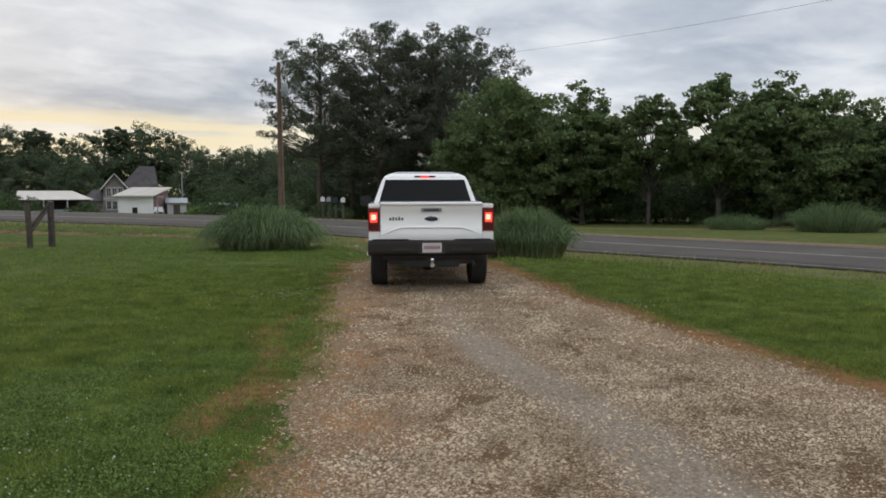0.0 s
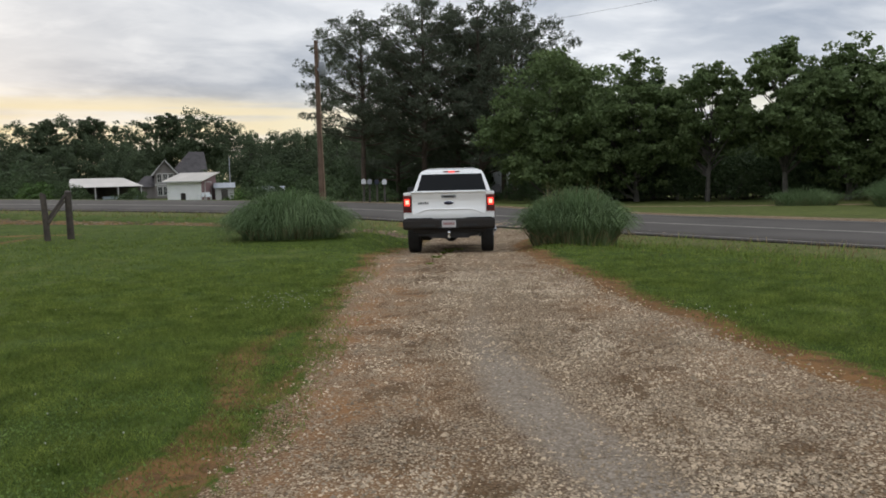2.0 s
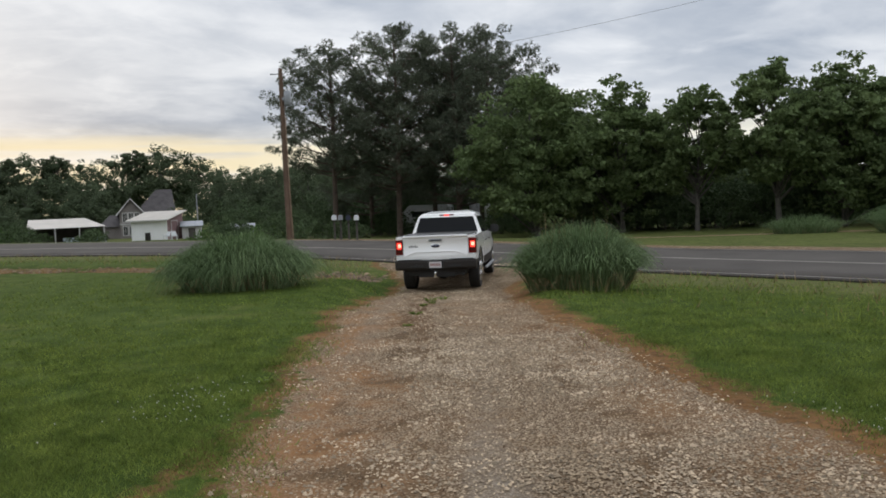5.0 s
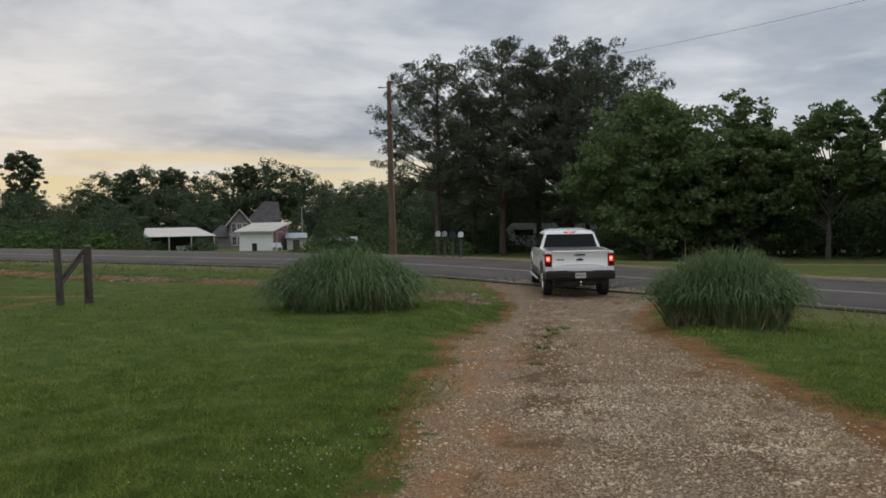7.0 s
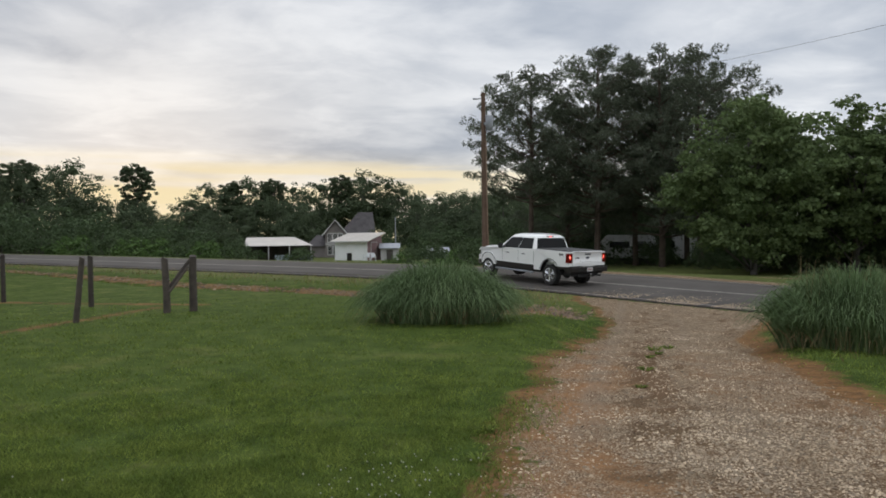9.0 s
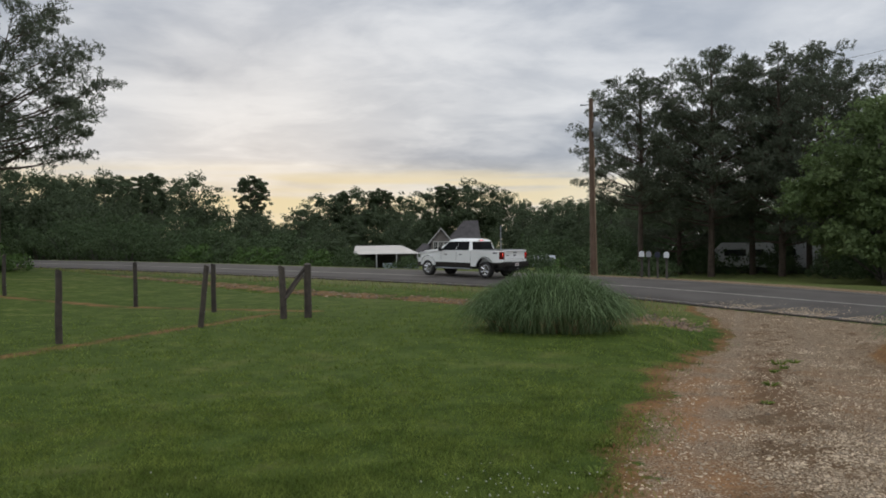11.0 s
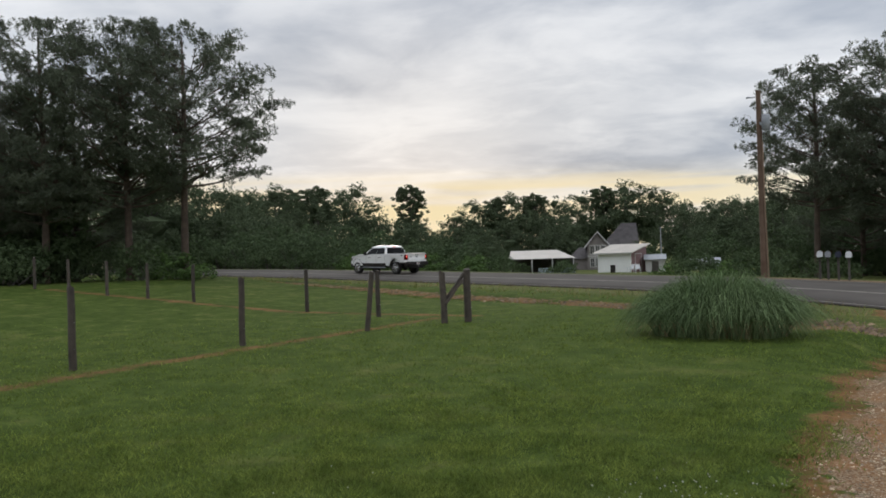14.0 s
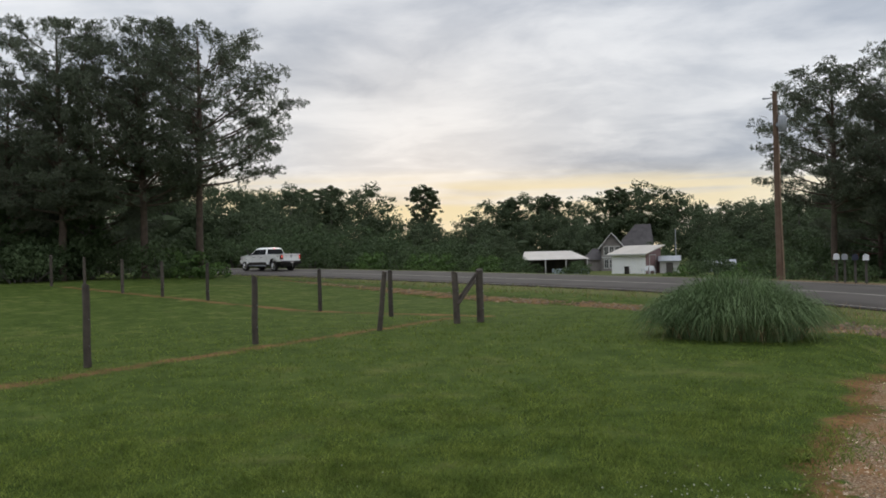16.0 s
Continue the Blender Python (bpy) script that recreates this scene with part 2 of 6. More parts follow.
# ---------- mesh helpers ----------
def np_mesh(name, verts, faces, mats, smooth=False, attrs=None):
    """A mesh from arrays; faces all of one size."""
    me = bpy.data.meshes.new(name)
    faces = np.asarray(faces, np.int32)
    k = faces.shape[1]
    me.vertices.add(len(verts))
    me.vertices.foreach_set("co", np.asarray(verts, np.float32).ravel())
    me.loops.add(faces.size)
    me.loops.foreach_set("vertex_index", faces.ravel())
    me.polygons.add(len(faces))
    me.polygons.foreach_set("loop_start", np.arange(0, faces.size, k, dtype=np.int32))
    if smooth:
        me.polygons.foreach_set("use_smooth", np.ones(len(faces), bool))
    for m in mats:
        me.materials.append(m)
    for key, values in (attrs or {}).items():
        at = me.attributes.new(key, "FLOAT", "POINT")
        at.data.foreach_set("value", np.asarray(values, np.float32))
    me.update(calc_edges=True)
    return me


def part(name, bm, mat, parent=None, label="", at=None, smooth=False, bevel=0.0):
    """Links a bmesh as one mesh object under a thing or a part."""
    if bevel:
        bmesh.ops.dissolve_limit(bm, angle_limit=0.02, verts=bm.verts[:], edges=bm.edges[:])
        bmesh.ops.bevel(bm, geom=[e for e in bm.edges if e.is_manifold and abs(e.calc_face_angle(0)) > 0.3], offset=bevel, segments=2, affect="EDGES", clamp_overlap=True)
    me = bpy.data.meshes.new(name)
    bm.to_mesh(me)
    bm.free()
    me.materials.append(mat)
    if smooth:
        me.polygons.foreach_set("use_smooth", np.ones(len(me.polygons), bool))
        me.set_sharp_from_angle(angle=radians(38))
    ob = new(name, me)
    if parent is not None:
        ob.parent = parent
    if at is not None:
        ob.matrix_basis = at
    if label:
        tagged(ob, label)
    return ob


def thing(name, at, label, category, group="", kind=""):
    e = new(name)
    e.empty_display_size = 0.2
    e.matrix_basis = at
    return tagged(e, label, category, group, kind)


def box(bm, x0, x1, y0, y1, z0, z1):
    vs = [bm.verts.new((x, y, z)) for z in (z0, z1) for x, y in ((x0, y0), (x1, y0), (x1, y1), (x0, y1))]
    for f in ((3, 2, 1, 0), (4, 5, 6, 7), (0, 1, 5, 4), (1, 2, 6, 5), (2, 3, 7, 6), (3, 0, 4, 7)):
        bm.faces.new([vs[i] for i in f])
    return bm


def boxes(*rows):
    bm = bmesh.new()
    for r in rows:
        box(bm, *r)
    return bm


def tube(bm, points, radii, n=8):
    """A tapered round bar along points."""
    rings, side = [], None
    for i, p in enumerate(points):
        way = (Vector(points[min(i + 1, len(points) - 1)]) - Vector(points[max(i - 1, 0)])).normalized()
        if side is None:
            side = way.orthogonal()
        side = (side - way * side.dot(way)).normalized()
        other = way.cross(side)
        rings.append([bm.verts.new(Vector(p) + (side * math.cos(t) + other * math.sin(t)) * radii[i]) for t in (2 * math.pi * k / n for k in range(n))])
    for r, s in zip(rings, rings[1:]):
        for k in range(n):
            bm.faces.new((r[k], r[(k + 1) % n], s[(k + 1) % n], s[k]))
    bm.faces.new(rings[0][::-1])
    bm.faces.new(rings[-1])
    return bm


def prism(bm, profile, x0, x1):
    """A (y, z) outline pulled from x0 to x1."""
    a = [bm.verts.new((x0, y, z)) for y, z in profile]
    b = [bm.verts.new((x1, y, z)) for y, z in profile]
    n = len(profile)
    for i in range(n):
        bm.faces.new((a[i], a[(i + 1) % n], b[(i + 1) % n], b[i]))
    fa, fb = bm.faces.new(a[::-1]), bm.faces.new(b)
    bmesh.ops.triangulate(bm, faces=[fa, fb])
    bmesh.ops.recalc_face_normals(bm, faces=bm.faces[:])
    return bm


def loft(bm, rings):
    vs = [[bm.verts.new(p) for p in r] for r in rings]
    n = len(rings[0])
    for r, s in zip(vs, vs[1:]):
        for k in range(n):
            bm.faces.new((r[k], r[(k + 1) % n], s[(k + 1) % n], s[k]))
    bm.faces.new(vs[0][::-1])
    bm.faces.new(vs[-1])
    bmesh.ops.recalc_face_normals(bm, faces=bm.faces[:])
    return bm


# ---------- lie of the land ----------
# near edge of the road: x, y, height
EDGE = np.array([(70, -52, -0.55), (40, -16, -0.52), (24, 3.5, -0.5), (12, 19.3, -0.5), (6.3, 26.3, -0.52), (2.6, 30.6, -0.55), (-1.5, 34.2, -0.48),
                 (-6.5, 37.2, -0.28), (-12, 39.2, -0.09), (-19.3, 41.2, 0.06), (-28, 43.2, 0.22), (-38, 45.2, 0.42), (-53, 47.8, 0.66), (-75, 51.2, 0.88), (-120, 57, 1.1), (-200, 66, 1.3)], float)
ROAD_W = 7.3


def tilt_at(x):
    """How far the road's far edge lies above its near one; it flattens out along the straight."""
    return np.interp(x, [1.5, 10.0], [0.24, 0.10])


def spline(pts, step):
    out = []
    for i in range(len(pts) - 1):
        p0, p1, p2, p3 = pts[max(i - 1, 0)], pts[i], pts[i + 1], pts[min(i + 2, len(pts) - 1)]
        n = max(2, int(np.hypot(*(p2 - p1)[:2]) / step))
        for u in np.linspace(0, 1, n, endpoint=False):
            out.append(0.5 * (2 * p1 + (p2 - p0) * u + (2 * p0 - 5 * p1 + 4 * p2 - p3) * u * u + (3 * p1 - p0 - 3 * p2 + p3) * u ** 3))
    out.append(pts[-1])
    return np.array(out)


RL = spline(EDGE, 2.0)
tan_ = np.gradient(RL[:, :2], axis=0)
tan_ /= np.linalg.norm(tan_, axis=1)[:, None]
RN = np.stack([tan_[:, 1], -tan_[:, 0]], 1)  # away from the camera's side


def road_frame(x, y):
    """Distance past the near edge (negative on the lawn's side), and that edge's height, of points."""
    x, y = np.atleast_1d(np.asarray(x, float)).ravel(), np.atleast_1d(np.asarray(y, float)).ravel()
    best, dd, zz = np.full(x.size, 1e9), np.zeros(x.size), np.zeros(x.size)
    for i in range(len(RL) - 1):
        a, b = RL[i], RL[i + 1]
        v = b[:2] - a[:2]
        u = np.clip(((x - a[0]) * v[0] + (y - a[1]) * v[1]) / (v @ v), 0, 1)
        px, py = x - a[0] - u * v[0], y - a[1] - u * v[1]
        d2 = px * px + py * py
        better = d2 < best
        side = np.sign(px * RN[i, 0] + py * RN[i, 1])
        best = np.where(better, d2, best)
        dd = np.where(better, np.sqrt(d2) * side, dd)
        zz = np.where(better, a[2] + u * (b[2] - a[2]), zz)
    return dd, zz


def drive_edges(y):
    """Left and right edges of the gravel drive at y."""
    left = np.interp(y, [-10, 0, 4, 6.5, 9.6, 13, 18, 21.5, 24.5, 27, 30, 34], [-1.0, -0.95, -0.95, -1.0, -1.15, -1.4, -1.5, -1.25, -0.95, -1.0, -1.4, -2.4])
    right = np.interp(y, [-10, 0, 5.6, 8.6, 10.5, 12, 14, 17.5, 21.8, 24, 27, 30, 34], [6.5, 5.0, 3.62, 2.96, 2.50, 2.28, 1.96, 1.46, 1.52, 1.8, 2.6, 3.8, 5.5])
    return left, right


def bank_line(x):
    """How far from the road the ditch's bare bank lies."""
    return np.interp(x, [-45, -35, -25, -15, -8, -3], [4.6, 4.9, 5.3, 6.0, 6.0, 5.5])


def ground_parts(x, y):
    x, y = np.broadcast_arrays(np.asarray(x, float), np.asarray(y, float))
    shape = x.shape
    x, y = x.ravel(), y.ravel()
    d, ze = road_frame(x, y)
    rise = 0.052 * np.clip(-x - 19, 0, 17)
    dip = -0.5 * np.maximum(sm(15, 25.5, y) * sm(-2.6, -1.2, x) * sm(2.4, 1.4, x), sm(23, 28, y) * sm(-9, -3, x))
    lawn = rise + dip
    soft = np.clip(-d, 0, None)
    near = ze - 0.03 + (lawn - ze) * sm(1.5, 9.0, soft)
    ditch = 0.45 * sm(-2.2, -3.6, x) * sm(-75, -45, x) * np.exp(-((soft - bank_line(x) - 1.1) / 1.1) ** 2)
    near = near - ditch
    far_field = -0.55 - 0.0105 * (y - 40) + 0.030 * np.clip(-x - 15, 0, 45) * (1 - sm(60, 105, y))
    far_field = np.clip(far_field, -1.4, 1.5)
    past = np.clip(d - ROAD_W, 0, None)
    tilt = tilt_at(x)
    far = ze + tilt - 0.03 + (far_field - ze - tilt) * sm(0.5, 14, past)
    z = np.where(d > ROAD_W / 2, far, near)
    under = (d > -0.15) & (d < ROAD_W + 0.15)
    z = np.where(under, ze + tilt * np.clip(d / ROAD_W, 0, 1) - 0.06, z)
    return z.reshape(shape), d.reshape(shape), soft.reshape(shape)


def H(x, y):
    return float(ground_parts(x, y)[0].reshape(-1)[0])


def axis(*spans):
    out = []
    for a, b, s in spans:
        out += list(np.arange(a, b, s))
    return np.array(out + [spans[-1][1]])


gx = axis((-900, -200, 50), (-200, -80, 8), (-80, -20, 0.6), (-20, 9, 0.18), (9, 30, 0.6), (30, 120, 6), (120, 900, 60))
gy = axis((-300, -20, 20), (-20, -2, 1.5), (-2, 30, 0.18), (30, 56, 0.4), (56, 130, 3), (130, 300, 15), (300, 1500, 100))
GX, GY = np.meshgrid(gx, gy)
GZ, GD, GS = ground_parts(GX, GY)
rough_h = np.array([noise.noise((a * 0.7, b * 0.7, 0)) for a, b in zip(GX.ravel()[::7], GY.ravel()[::7])])
rough_h = np.interp(np.arange(GX.size), np.arange(0, GX.size, 7), rough_h).reshape(GX.shape)
inner = (GX > -20) & (GX < 9) & (GY > -2) & (GY < 30)
GZ = GZ + np.where(inner, 0.012 * rough_h, 0)
dl, dr = drive_edges(GY)
wob = np.sin(GY * 1.7) * 0.08 + np.sin(GY * 4.1 + 1) * 0.05
inside = np.minimum(GX - dl - wob, dr - wob - GX)
inside = np.where(GD > -0.2, -3, inside)
gravel = sm(-0.35, 0.35, inside)
# bare earth: along the drive's edges, the ditch's bank, beside the fence
soil = np.exp(-((inside + 0.08) / np.where(GX < 0.4, 0.20 + 0.16 * sm(9, 13, GY), 0.54)) ** 2) * np.where(GX < 0.4, 0.55 + 0.12 * sm(9, 13, GY), 0.80)
soil = np.maximum(soil, np.exp(-(((GX + 1.55 + 0.06 * (GY - 8) + 0.14 * np.sin(GY * 1.6)) / (0.27 + 0.10 * np.sin(GY * 2.3 + 1))) ** 2)) * sm(4.0, 5.5, GY) * sm(13, 9, GY) * 0.72)
clay = np.exp(-((inside - 0.35) / 0.75) ** 2) * np.where(GX < 0.6, 0.85, 0.35) * gravel * sm(24, 17, GY)
bank = (1.0 + 0.7 * rough_h) * np.exp(-((GS - bank_line(GX)) / 0.30) ** 2) * sm(-1.2, -3.2, GX) * sm(-48, -34, GX)
bank = np.maximum(bank, 0.78 * np.exp(-((GS - 4.9) / 1.15) ** 2) * np.exp(-((GX + 3.0) / 1.6) ** 2))
soil = np.maximum(soil, bank)
fence_a = np.exp(-((GX + 12.3 + 0.03 * (GY - 18)) / 0.42) ** 2) * sm(6, 9, GY) * sm(25, 24, GY)
fence_b = np.exp(-((GY - 24.9) / 0.5) ** 2) * sm(-10.5, -12, GX) * sm(-38, -32, GX)
soil = np.maximum(soil, 0.60 * np.maximum(fence_a, fence_b))
dry = np.exp(-((GS - 1.2) / 1.6) ** 2) * 0.7
# pale track and shoulder across the road
ta, tb = np.array((6.0, 46.2)), np.array((21.0, 43.4))
tu = np.clip(((GX - ta[0]) * (tb - ta)[0] + (GY - ta[1]) * (tb - ta)[1]) / ((tb - ta) @ (tb - ta)), 0, 1)
td = np.hypot(GX - ta[0] - tu * (tb - ta)[0], GY - ta[1] - tu * (tb - ta)[1])
gravel = np.maximum(gravel, 0.75 * sm(1.3, 0.5, td))
gravel = np.maximum(gravel, 0.95 * sm(1.6, 0.6, np.abs(GD - ROAD_W - 0.8)) * sm(-14, -4, GX))
ridge = np.exp(-((GX - (dl + dr) / 2 + 0.3) / 0.3) ** 2) * sm(12, 16, GY) * sm(25, 22, GY) * gravel
# the smooth wheel track that swings from the drive's middle to its outer side, and brown litter beside it
track_x = np.interp(GY, [2, 3.9, 5, 5.9, 7.25, 9.8, 13, 16, 22, 26], [1.62, 1.5, 1.39, 1.17, 0.75, 0.42, 0.62, 0.55, 0.5, 0.7])
track = np.exp(-((GX - track_x) / np.interp(GY, [3, 6, 10, 20], [0.42, 0.34, 0.26, 0.22])) ** 2) * gravel * sm(1, 3, GY) * (0.35 + 0.65 * sm(12, 7, GY))
track = np.maximum(track, 0.45 * np.exp(-((GX + 0.85) / 0.22) ** 2) * gravel * sm(11, 14, GY))
spots = np.array([noise.noise((a * 3.6, b * 2.3, 21.0)) + 0.9 * noise.noise((a * 9.0, b * 6.0, 4.0)) for a, b in zip(GX[inner], GY[inner])])
litter = np.zeros_like(GX)
litter[inner] = sm(0.02, 0.40, spots)
middle = np.exp(-((GX - track_x + 0.85) / 0.55) ** 2) + 0.9 * np.exp(-((GX - track_x - 1.05) / 0.65) ** 2) + 0.8 * np.exp(-((GX - track_x + 0.65) / 0.3) ** 2) * sm(10, 14, GY)
litter = litter * np.clip(middle, 0, 1) * gravel * (1 - 0.9 * track)
nx, ny = len(gx), len(gy)
idx = np.arange(nx * ny).reshape(ny, nx)
quads = np.stack([idx[:-1, :-1].ravel(), idx[:-1, 1:].ravel(), idx[1:, 1:].ravel(), idx[1:, :-1].ravel()], 1)


def ground_material():
    m = bpy.data.materials.new("lawn_gravel_and_bare_earth")
    m.use_nodes = True
    n, l = m.node_tree.nodes, m.node_tree.links
    b = n["Principled BSDF"]
    co = n.new("ShaderNodeTexCoord")

    def noise_at(scale, detail=5, rough=0.6):
        q = n.new("ShaderNodeTexNoise")
        q.inputs["Scale"].default_value, q.inputs["Detail"].default_value, q.inputs["Roughness"].default_value = scale, detail, rough
        l.new(co.outputs["Object"], q.inputs["Vector"])
        return q.outputs["Fac"]

    def attr(key):
        q = n.new("ShaderNodeAttribute")
        q.attribute_name = key
        return q.outputs["Fac"]

    def calc(op, a, c):
        q = n.new("ShaderNodeMath")
        q.operation = op
        for i, v in enumerate((a, c)):
            if hasattr(v, "is_output"):
                l.new(v, q.inputs[i])
            else:
                q.inputs[i].default_value = v
        return q.outputs[0]

    def span(v, a, c):
        q = n.new("ShaderNodeMapRange")
        l.new(v, q.inputs[0])
        q.inputs[1].default_value, q.inputs[2].default_value = a, c
        return q.outputs[0]

    def mix(fac, a, c):
        q = n.new("ShaderNodeMix")
        q.data_type = "RGBA"
        for i, v in ((0, fac), (6, a), (7, c)):
            if hasattr(v, "is_output"):
                l.new(v, q.inputs[i])
            else:
                q.inputs[i].default_value = (*v, 1) if isinstance(v, tuple) else v
        return q.outputs[2]

    broad, mid, tuft, small, tiny = noise_at(0.22), noise_at(1.3), noise_at(3.4, 4), noise_at(9), noise_at(55, 3)
    grass = mix(span(broad, 0.35, 0.65), (0.040, 0.064, 0.011), (0.062, 0.090, 0.017))
    grass = mix(span(calc("ADD", mid, calc("MULTIPLY", small, 0.6)), 0.70, 1.0), grass, (0.095, 0.128, 0.028))
    grass = mix(calc("MULTIPLY", span(calc("ADD", small, calc("MULTIPLY", calc("SUBTRACT", tuft, 0.5), 1.2)), 0.47, 0.68), 0.75), grass, (0.028, 0.046, 0.008))
    grass = mix(calc("MULTIPLY", span(tiny, 0.45, 0.7), 0.6), grass, (0.024, 0.046, 0.010))
    grass = mix(calc("MULTIPLY", span(calc("ADD", mid, calc("MULTIPLY", broad, 0.7)), 0.92, 1.12), 0.35), grass, (0.15, 0.13, 0.05))
    grass = mix(calc("MULTIPLY", attr("dry"), span(small, 0.35, 0.6)), grass, (0.17, 0.15, 0.075))
    earth = mix(span(mid, 0.3, 0.7), (0.122, 0.058, 0.022), (0.205, 0.108, 0.042))
    earth = mix(calc("MULTIPLY", span(tiny, 0.42, 0.7), 0.4), earth, (0.25, 0.175, 0.105))
    earth = mix(calc("MULTIPLY", span(small, 0.48, 0.62), 0.65), earth, (0.065, 0.040, 0.022))
    earth = mix(calc("MULTIPLY", attr("bank"), span(tiny, 0.40, 0.62)), earth, (0.20, 0.145, 0.085))
    vor = n.new("ShaderNodeTexVoronoi")
    vor.inputs["Scale"].default_value = 52
    l.new(co.outputs["Object"], vor.inputs["Vector"])
    peb = n.new("ShaderNodeSeparateColor")
    l.new(vor.outputs["Color"], peb.inputs[0])
    chips = mix(peb.outputs[0], (0.19, 0.135, 0.082), (0.43, 0.345, 0.245))
    chips = mix(span(vor.outputs["Distance"], 0.30, 0.62), chips, (0.115, 0.078, 0.05))
    chips = mix(calc("MULTIPLY", span(mid, 0.48, 0.70), 0.55), chips, (0.150, 0.092, 0.048))
    chips = mix(calc("MULTIPLY", attr("clay"), calc("MULTIPLY", span(calc("ADD", mid, calc("MULTIPLY", small, 0.5)), 0.58, 0.92), 0.9)), chips, (0.285, 0.145, 0.064))
    fines = mix(peb.outputs[1], (0.165, 0.135, 0.105), (0.30, 0.258, 0.21))
    chips = mix(calc("MULTIPLY", span(calc("ADD", attr("track"), calc("MULTIPLY", calc("SUBTRACT", small, 0.5), 0.8)), 0.25, 0.75), 0.8), chips, fines)
    chips = mix(calc("MULTIPLY", span(calc("ADD", attr("litter"), calc("MULTIPLY", calc("SUBTRACT", small, 0.5), 1.3)), 0.30, 0.70), 0.62), chips, mix(peb.outputs[2], (0.060, 0.038, 0.020), (0.15, 0.092, 0.048)))
    k = calc("ADD", calc("SUBTRACT", small, 0.5), calc("MULTIPLY", calc("SUBTRACT", mid, 0.5), 0.8))
    g_soil = span(calc("ADD", attr("soil"), k), 0.38, 0.62)
    g_gravel = span(calc("ADD", attr("gravel"), calc("MULTIPLY", k, 1.1)), 0.42, 0.60)
    g_ridge = span(calc("ADD", attr("ridge"), k), 0.5, 0.75)
    col = mix(g_soil, grass, earth)
    col = mix(g_gravel, col, chips)
    col = mix(calc("MULTIPLY", g_ridge, 0.8), col, (0.13, 0.08, 0.045))
    l.new(col, b.inputs["Base Color"])
    b.inputs["Roughness"].default_value = 0.95
    b.inputs["Specular IOR Level"].default_value = 0.05
    bp = n.new("ShaderNodeBump")
    bp.inputs["Strength"].default_value, bp.inputs["Distance"].default_value = 0.8, 0.03
    hgt = calc("ADD", calc("MULTIPLY", small, 0.6), calc("SUBTRACT", calc("MULTIPLY", tiny, 0.4), calc("MULTIPLY", calc("MULTIPLY", vor.outputs["Distance"], g_gravel), 0.5)))
    l.new(hgt, bp.inputs["Height"])
    l.new(bp.outputs[0], b.inputs["Normal"])
    return m


ground = new("ground", np_mesh("ground", np.stack([GX.ravel(), GY.ravel(), GZ.ravel()], 1), quads, [ground_material()], True,
                               dict(track=track.ravel(), litter=litter.ravel(), clay=clay.ravel(), bank=bank.ravel(), gravel=gravel.ravel(), soil=soil.ravel(), dry=dry.ravel(), ridge=ridge.ravel())))
tagged(ground, "mown green lawn with a gravel drive and bare earth", "ground", kind="structure")


def strip(d0, d1, lift, i0=0, i1=None, every=1):
    """A strip of the road between two distances from its near edge."""
    ii = np.arange(len(RL))[i0:i1:every]
    n = 6
    vs, fs = [], []
    for j, i in enumerate(ii):
        for k in range(n):
            d = d0 + (d1 - d0) * k / (n - 1)
            px, py = RL[i, 0] + RN[i, 0] * d, RL[i, 1] + RN[i, 1] * d
            vs.append((px, py, RL[i, 2] + tilt_at(px) * d / ROAD_W + lift))
    for j in range(len(ii) - 1):
        for k in range(n - 1):
            a = j * n + k
            fs.append((a, a + 1, a + n + 1, a + n))
    return vs, fs


def road_piece(name, d0, d1, lift, mat, label, parent=None, thick=0.0):
    vs, fs = strip(d0, d1, lift)
    me = np_mesh(name, vs, fs, [mat], True)
    ob = new(name, me)
    if thick:
        so = ob.modifiers.new("thickness", "SOLIDIFY")
        so.thickness, so.offset = thick, 1
    if parent:
        ob.parent = parent
        return tagged(ob, label)
    return tagged(ob, label, "road", kind="structure")


road = road_piece("road", 0, ROAD_W, 0.0, M["asphalt"], "grey two-lane asphalt road with worn lines", thick=-0.05)
road_piece("edge_line", 0.22, 0.34, 0.005, M["line"], "worn white edge line", road)
road_piece("edge_line", ROAD_W - 0.34, ROAD_W - 0.22, 0.005, M["line"], "worn white edge line", road)
road_piece("centre_line", ROAD_W / 2 - 0.14, ROAD_W / 2 + 0.14, 0.005, M["line"], "worn centre line", road)


# grit carried on to the asphalt where the drive joins
g = np.random.default_rng(59)
gi = g.integers(0, len(RL), 400000)
mouth = gi[(RL[gi, 0] > -3.6) & (RL[gi, 0] < 7.0)]
at_d, along = np.abs(g.normal(0, 0.8, len(mouth))), g.uniform(-1.1, 1.1, len(mouth))
mx = RL[mouth, 0] + RN[mouth, 0] * at_d + tan_[mouth, 0] * along
my = RL[mouth, 1] + RN[mouth, 1] * at_d + tan_[mouth, 1] * along
keep = (g.uniform(0, 1, len(mx)) < np.exp(-((mx - 1.2) / 2.6) ** 2))
mx, my = mx[keep][:2200], my[keep][:2200]
md, mz = road_frame(mx, my)
ok = md > 0.02
mx, my, mz = mx[ok], my[ok], (mz + tilt_at(mx) * md / ROAD_W)[ok]
size = 0.017 * g.lognormal(0, 0.35, len(mx))
turn = g.uniform(0, 6.28, len(mx))
grit = []
for k in range(4):
    a = turn + k * 1.5708
    grit.append(np.stack([mx + np.cos(a) * size, my + np.sin(a) * size, mz + 0.003], 1))
grit.append(np.stack([mx, my, mz + size * 0.8], 1))
grit = np.stack(grit, 1).reshape(-1, 3)
tri = np.array([(0, 1, 4), (1, 2, 4), (2, 3, 4), (3, 0, 4)])
